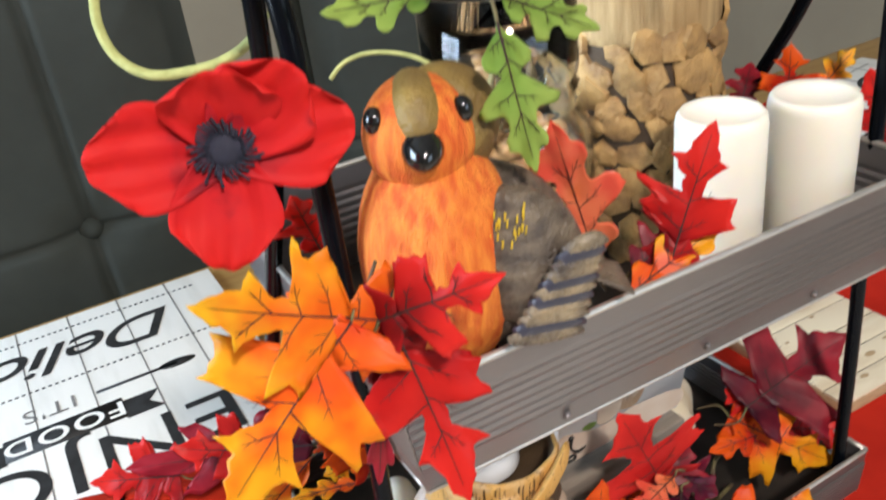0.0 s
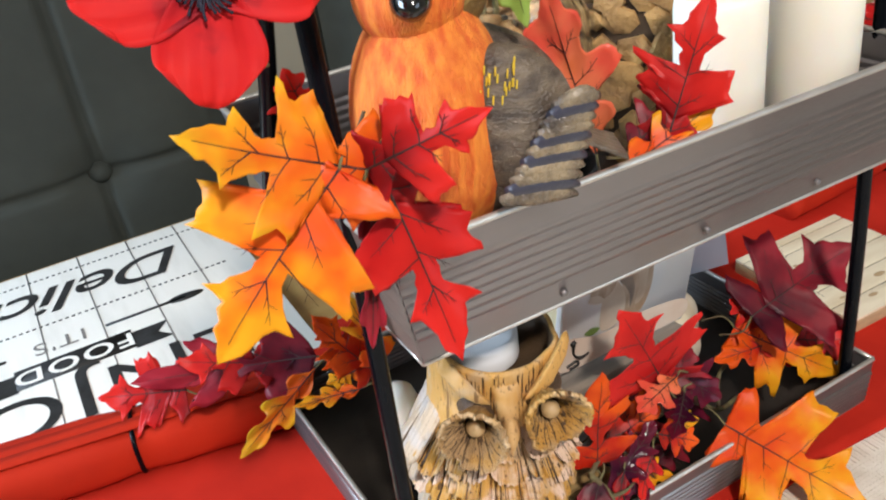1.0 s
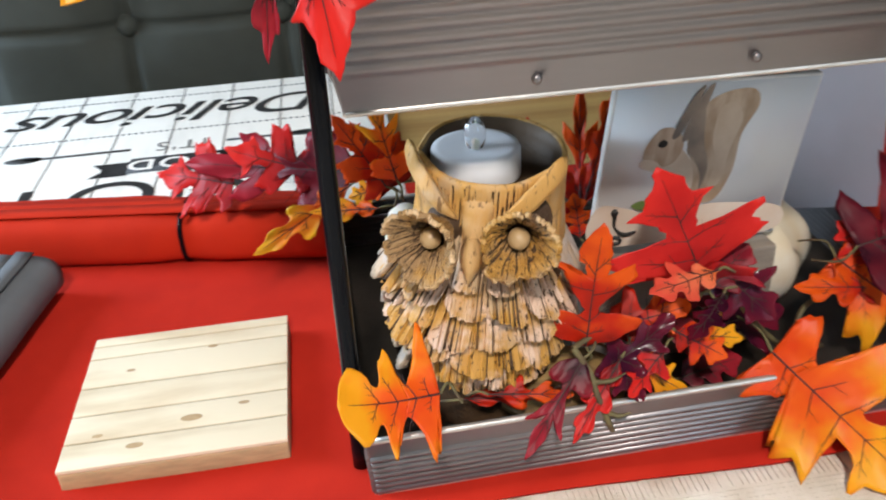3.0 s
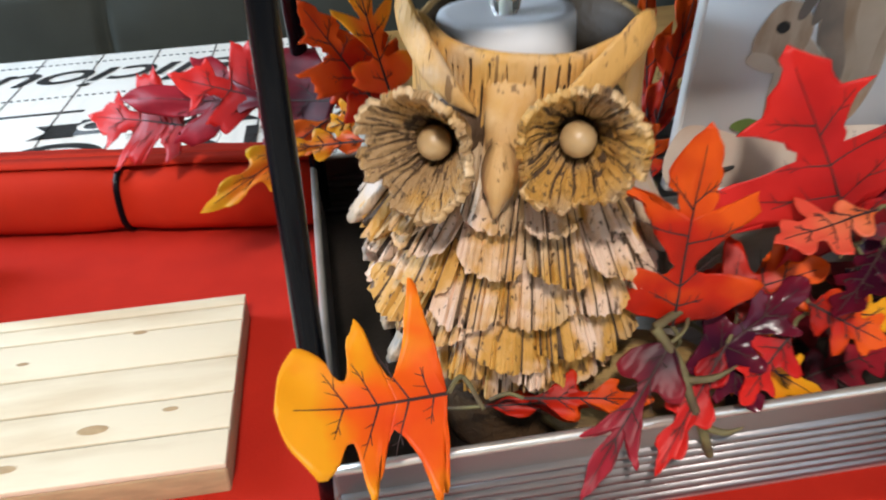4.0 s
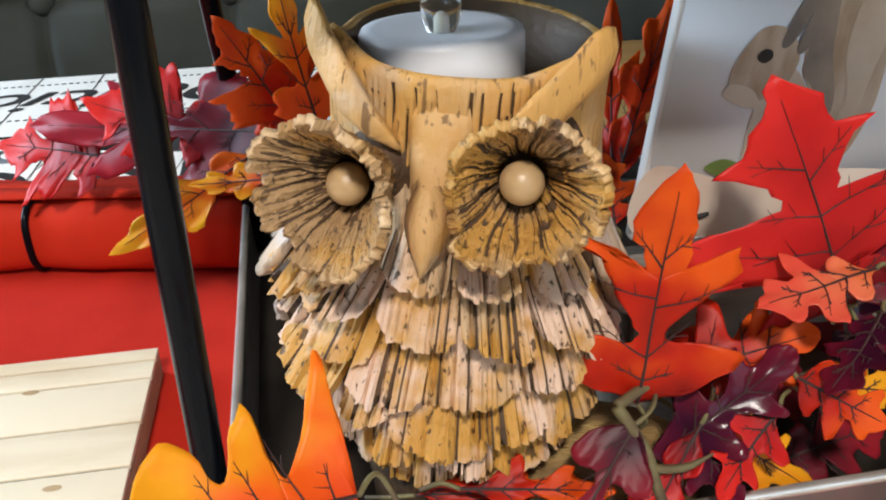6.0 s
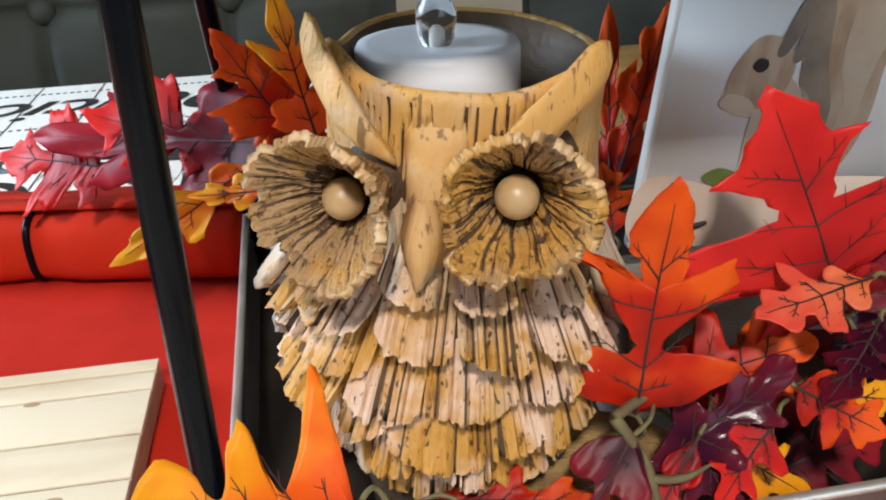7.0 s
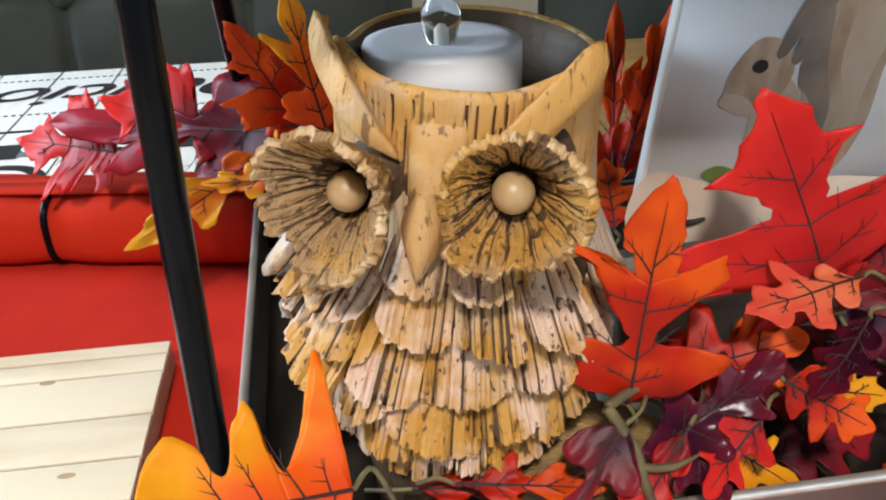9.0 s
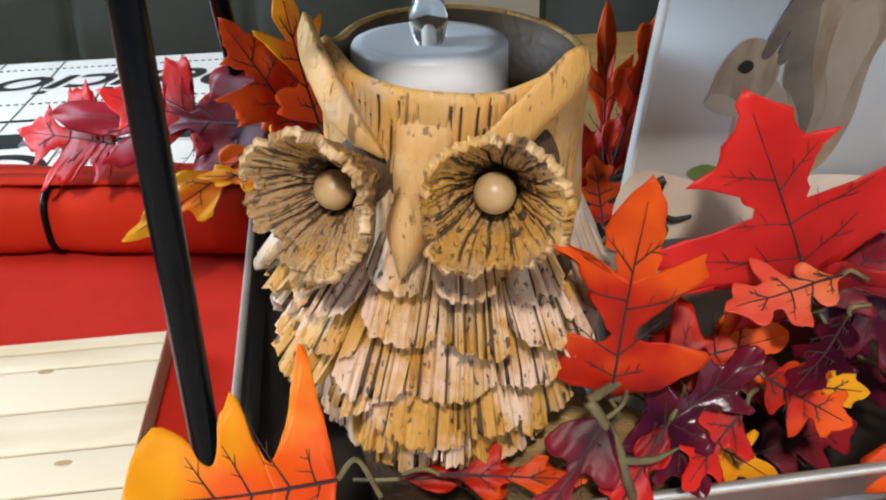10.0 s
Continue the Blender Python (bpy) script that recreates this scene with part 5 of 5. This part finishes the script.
CORD = material("green_cord", (0.50, 0.52, 0.20), 0.8, alt=(0.38, 0.40, 0.14), scale=200, bump=0.5)
bm = bmesh.new()
tube(bm, [(-0.0425, 0.1213, 0.3553), (-0.0457, 0.1155, 0.3431), (-0.0438, 0.1074, 0.3312), (-0.0350, 0.0987, 0.3238), (-0.0208, 0.0914, 0.3233), (-0.0084, 0.0867, 0.3256), (0.0022, 0.0847, 0.3310), (0.0102, 0.0860, 0.3396)], 0.002, 9)
tube(bm, [(0.0332, 0.0924, 0.3059), (0.0405, 0.0921, 0.3113), (0.0517, 0.0879, 0.3134), (0.0652, 0.0793, 0.3102), (0.0749, 0.0699, 0.3025)], 0.001, 9)
tagged(mesh_ob("green_cord", bm, CORD), "thin yellow-green cord curling above the tray", "cord")

# ---- leaves ----
leaf("maple_leaf", "yellow", (-0.0078, -0.0255, 0.2659), (-0.0628, -0.0311, 0.2962), (0.19, -0.97, 0.16), 0.0480)
leaf("maple_leaf", "orange", (-0.0178, -0.0263, 0.2696), (-0.0689, -0.0296, 0.2233), (-0.30, -0.87, 0.39), 0.0592)
leaf("maple_leaf", "red", (-0.0095, -0.0276, 0.2672), (0.0186, -0.0585, 0.2871), (-0.78, -0.59, 0.19), 0.0342)
leaf("maple_leaf", "red", (-0.0056, -0.0270, 0.2657), (0.0031, -0.0484, 0.2008), (-0.31, -0.91, 0.26), 0.0446)
leaf("oak_leaf", "maroon", (-0.0066, -0.0236, 0.2571), (-0.0172, -0.0207, 0.1989), (-0.43, -0.90, 0.03), 0.0148)
leaf("oak_leaf", "red", (0.0024, 0.0518, 0.2530), (-0.0049, 0.0529, 0.2798), (-0.20, -0.98, -0.01), 0.0235)
leaf("fingered", "maroon", (0.0064, 0.1569, 0.0796), (-0.0928, 0.2173, 0.0702), (-0.47, -0.68, 0.57), 0.0566)
leaf("maple_leaf", "red", (-0.0643, 0.2057, 0.0588), (-0.1131, 0.2341, 0.0586), (-0.40, -0.69, 0.60), 0.0516)
leaf("oak_leaf", "yellow", (0.0039, 0.1532, 0.0748), (-0.0532, 0.1460, 0.0419), (-0.22, -0.80, 0.56), 0.0243)
leaf("maple_leaf", "red", (-0.0164, 0.1736, 0.0764), (-0.0655, 0.1988, 0.0850), (-0.28, -0.75, 0.59), 0.0430)
leaf("maple_leaf", "orangered", (0.0202, 0.1006, 0.0963), (-0.0022, 0.1155, 0.1297), (-0.01, -0.92, 0.40), 0.0350)
leaf("fingered", "orange", (0.0255, 0.1001, 0.0996), (0.0172, 0.1079, 0.1426), (0.04, -0.98, 0.19), 0.0244)
leaf("oak_leaf", "orange", (0.0166, 0.1138, 0.0787), (-0.0198, 0.1310, 0.0720), (-0.45, -0.83, 0.33), 0.0129)
leaf("fingered", "orangered", (0.0925, 0.0080, 0.0570), (0.0975, 0.0060, 0.1165), (-0.20, -0.95, 0.20), 0.0450, 0.06)
leaf("fingered", "orangered", (0.1083, 0.0241, 0.0504), (0.1545, 0.0404, 0.0571), (0.13, -0.67, 0.73), 0.0210)
leaf("oak_leaf", "purple", (0.1561, 0.0269, 0.0766), (0.1779, 0.0110, 0.0557), (-0.26, -0.88, 0.40), 0.0350)
leaf("oak_leaf", "orangered", (0.1307, 0.0070, 0.0598), (0.1526, 0.0004, 0.0472), (-0.03, -0.90, 0.43), 0.0228)
leaf("fingered", "maroon", (0.0900, 0.0022, 0.0556), (0.0601, -0.0182, 0.0235), (-0.18, -0.75, 0.64), 0.0201)
leaf("oak_leaf", "red", (0.1072, 0.0050, 0.0509), (0.0810, -0.0160, 0.0262), (-0.14, -0.68, 0.72), 0.0135)
leaf("maple_leaf", "orange", (0.1752, 0.0051, 0.0429), (0.2203, -0.0544, 0.0027), (-0.45, -0.71, 0.55), 0.0778)
leaf("maple_leaf", "maroon", (0.2333, 0.0446, 0.0662), (0.3083, 0.0386, 0.0889), (-0.27, -0.63, 0.73), 0.0763)
leaf("maple_leaf", "orange", (0.2291, 0.0532, 0.0554), (0.2766, 0.0135, 0.0227), (-0.37, -0.81, 0.44), 0.0570)
leaf("oak_leaf", "red", (0.2624, 0.0400, 0.0391), (0.2928, 0.0242, 0.0339), (-0.30, -0.76, 0.57), 0.0410)
leaf("oak_leaf", "orangered", (0.2527, 0.0400, 0.0436), (0.2043, 0.0446, 0.0474), (-0.02, -0.74, 0.68), 0.0233)
leaf("oak_leaf", "red", (0.2459, 0.0433, 0.0572), (0.2298, 0.0591, 0.0721), (-0.43, -0.81, 0.40), 0.0266)
leaf("fingered", "orangered", (0.1180, 0.1060, 0.0704), (0.1251, 0.1366, 0.1245), (-0.29, -0.82, 0.50), 0.0243)
leaf("oak_leaf", "orangered", (0.1202, 0.1070, 0.0718), (0.1445, 0.1311, 0.1253), (-0.26, -0.83, 0.49), 0.0205)
leaf("oak_leaf", "orangered", (0.1113, 0.0816, 0.0661), (0.1093, 0.0899, 0.0872), (-0.29, -0.90, 0.33), 0.0189)
leaf("oak_leaf", "orangered", (0.0404, 0.0133, 0.0333), (0.0878, 0.0108, 0.0306), (-0.00, -0.77, 0.63), 0.0118)
leaf("maple_leaf", "red", (0.1240, -0.0086, 0.2273), (0.1492, -0.0062, 0.2816), (-0.67, -0.65, 0.34), 0.0422)
leaf("oak_leaf", "orange", (0.1019, -0.0089, 0.2217), (0.1472, -0.0132, 0.2401), (-0.33, -0.69, 0.64), 0.0247)
leaf("oak_leaf", "pink", (0.1077, 0.0161, 0.2199), (0.0836, 0.0100, 0.2952), (-0.44, -0.88, -0.21), 0.0400)
leaf("maple_leaf", "orangered", (0.2600, 0.0557, 0.2407), (0.2652, 0.0597, 0.2725), (-0.75, -0.63, 0.20), 0.0343)
leaf("oak_leaf", "yellow", (0.2722, 0.0459, 0.2488), (0.2956, 0.0450, 0.2651), (-0.45, -0.65, 0.61), 0.0171)
leaf("maple_leaf", "red", (0.2997, 0.0267, 0.2155), (0.2954, 0.0356, 0.2568), (-0.77, -0.63, 0.06), 0.0402)
leaf("oak_leaf", "maroon", (0.2487, 0.0752, 0.2388), (0.2558, 0.0757, 0.2614), (-0.72, -0.65, 0.24), 0.0235)
leaf("oak_leaf", "orange", (0.0195, 0.0155, 0.2233), (0.0552, 0.0008, 0.2175), (-0.31, -0.88, 0.36), 0.0152)
leaf("oak_leaf", "maroon", (0.0577, -0.0032, 0.2157), (0.0235, 0.0101, 0.2328), (-0.22, -0.93, 0.28), 0.0192)
leaf("oak_leaf", "maroon", (0.1095, -0.0016, 0.2268), (0.1380, -0.0014, 0.2384), (-0.20, -0.84, 0.51), 0.0250)
leaf("oak_leaf", "green", (0.0519, -0.0105, 0.3417), (0.0581, -0.0172, 0.2918), (-0.49, -0.87, 0.06), 0.0251)
leaf("oak_leaf", "green", (0.0337, -0.0105, 0.3557), (-0.0063, -0.0155, 0.3579), (0.13, -0.97, 0.21), 0.0173)
leaf("oak_leaf", "green", (0.0593, 0.0002, 0.3473), (0.0991, 0.0004, 0.3274), (-0.01, -1.00, -0.04), 0.0205)
leaf("oak_leaf", "maroon", (0.1502, 0.0179, 0.0708), (0.1699, 0.0278, 0.0855), (-0.25, -0.62, 0.75), 0.0307)
leaf("maple_leaf", "maroon", (0.1279, 0.0577, 0.0307), (0.1863, 0.0681, 0.0385), (0.01, -0.62, 0.78), 0.0501)
leaf("oak_leaf", "purple", (0.1614, 0.0387, 0.0349), (0.2049, 0.0495, 0.0325), (0.19, -0.58, 0.79), 0.0396)
leaf("oak_leaf", "maroon", (0.1424, 0.0242, 0.0189), (0.1751, 0.0290, 0.0227), (0.03, -0.72, 0.69), 0.0277)
leaf("oak_leaf", "red", (0.2705, 0.0290, 0.0247), (0.2656, 0.0609, 0.0430), (-0.63, -0.46, 0.62), 0.0381)
leaf("maple_leaf", "orangered", (0.0251, 0.1275, 0.0828), (0.0066, 0.1478, 0.1135), (-0.08, -0.85, 0.52), 0.0369)
leaf("oak_leaf", "orange", (0.0194, 0.1202, 0.0869), (0.0019, 0.1307, 0.0779), (-0.58, -0.78, 0.23), 0.0197)
leaf("oak_leaf", "red", (0.1052, 0.0897, 0.0601), (0.0897, 0.1024, 0.1236), (-0.14, -0.98, 0.16), 0.0239)
leaf("five_lobed", "orange", (0.0270, -0.0240, 0.0690), (-0.0110, -0.0350, 0.0785), (0.37, -0.60, 0.70), 0.0510, 0.10)
leaf("long_lobed", "purple", (0.0985, 0.0060, 0.0430), (0.1315, 0.0100, 0.0655), (-0.25, -0.78, 0.58), 0.0270, 0.12)
leaf("long_lobed", "purple", (0.1030, 0.0120, 0.0550), (0.1140, -0.0060, 0.0350), (0.10, -0.80, 0.58), 0.0260, 0.10)
leaf("long_lobed", "red", (0.1270, 0.0060, 0.0520), (0.1070, -0.0080, 0.0400), (-0.20, -0.80, 0.56), 0.0170, 0.10)
leaf("long_lobed", "orange", (0.1060, 0.0150, 0.0470), (0.1380, 0.0040, 0.0270), (0.05, -0.80, 0.60), 0.0240, 0.10)
leaf("long_lobed", "orangered", (0.1080, 0.0220, 0.0540), (0.1420, 0.0180, 0.0640), (0.05, -0.75, 0.66), 0.0330, 0.10)
leaf("oak_leaf", "orange", (0.1400, 0.0120, 0.0520), (0.1680, 0.0170, 0.0430), (0.05, -0.85, 0.52), 0.0200, 0.15)
leaf("long_lobed", "orangered", (0.0500, 0.0040, 0.0420), (0.0860, 0.0000, 0.0390), (0.00, -0.72, 0.69), 0.0150, 0.10)
leaf("maple_leaf", "red", (0.1500, 0.0210, 0.0690), (0.1262, 0.0290, 0.1262), (-0.18, -0.97, 0.12), 0.0700, 0.12)
leaf("oak_leaf", "purple", (0.1530, 0.0120, 0.0720), (0.1340, 0.0000, 0.0590), (-0.80, -0.25, 0.53), 0.0190, 0.05)
leaf("oak_leaf", "pink", (0.1510, 0.0150, 0.0820), (0.1180, 0.0070, 0.0800), (-0.72, -0.40, 0.56), 0.0230, 0.08)
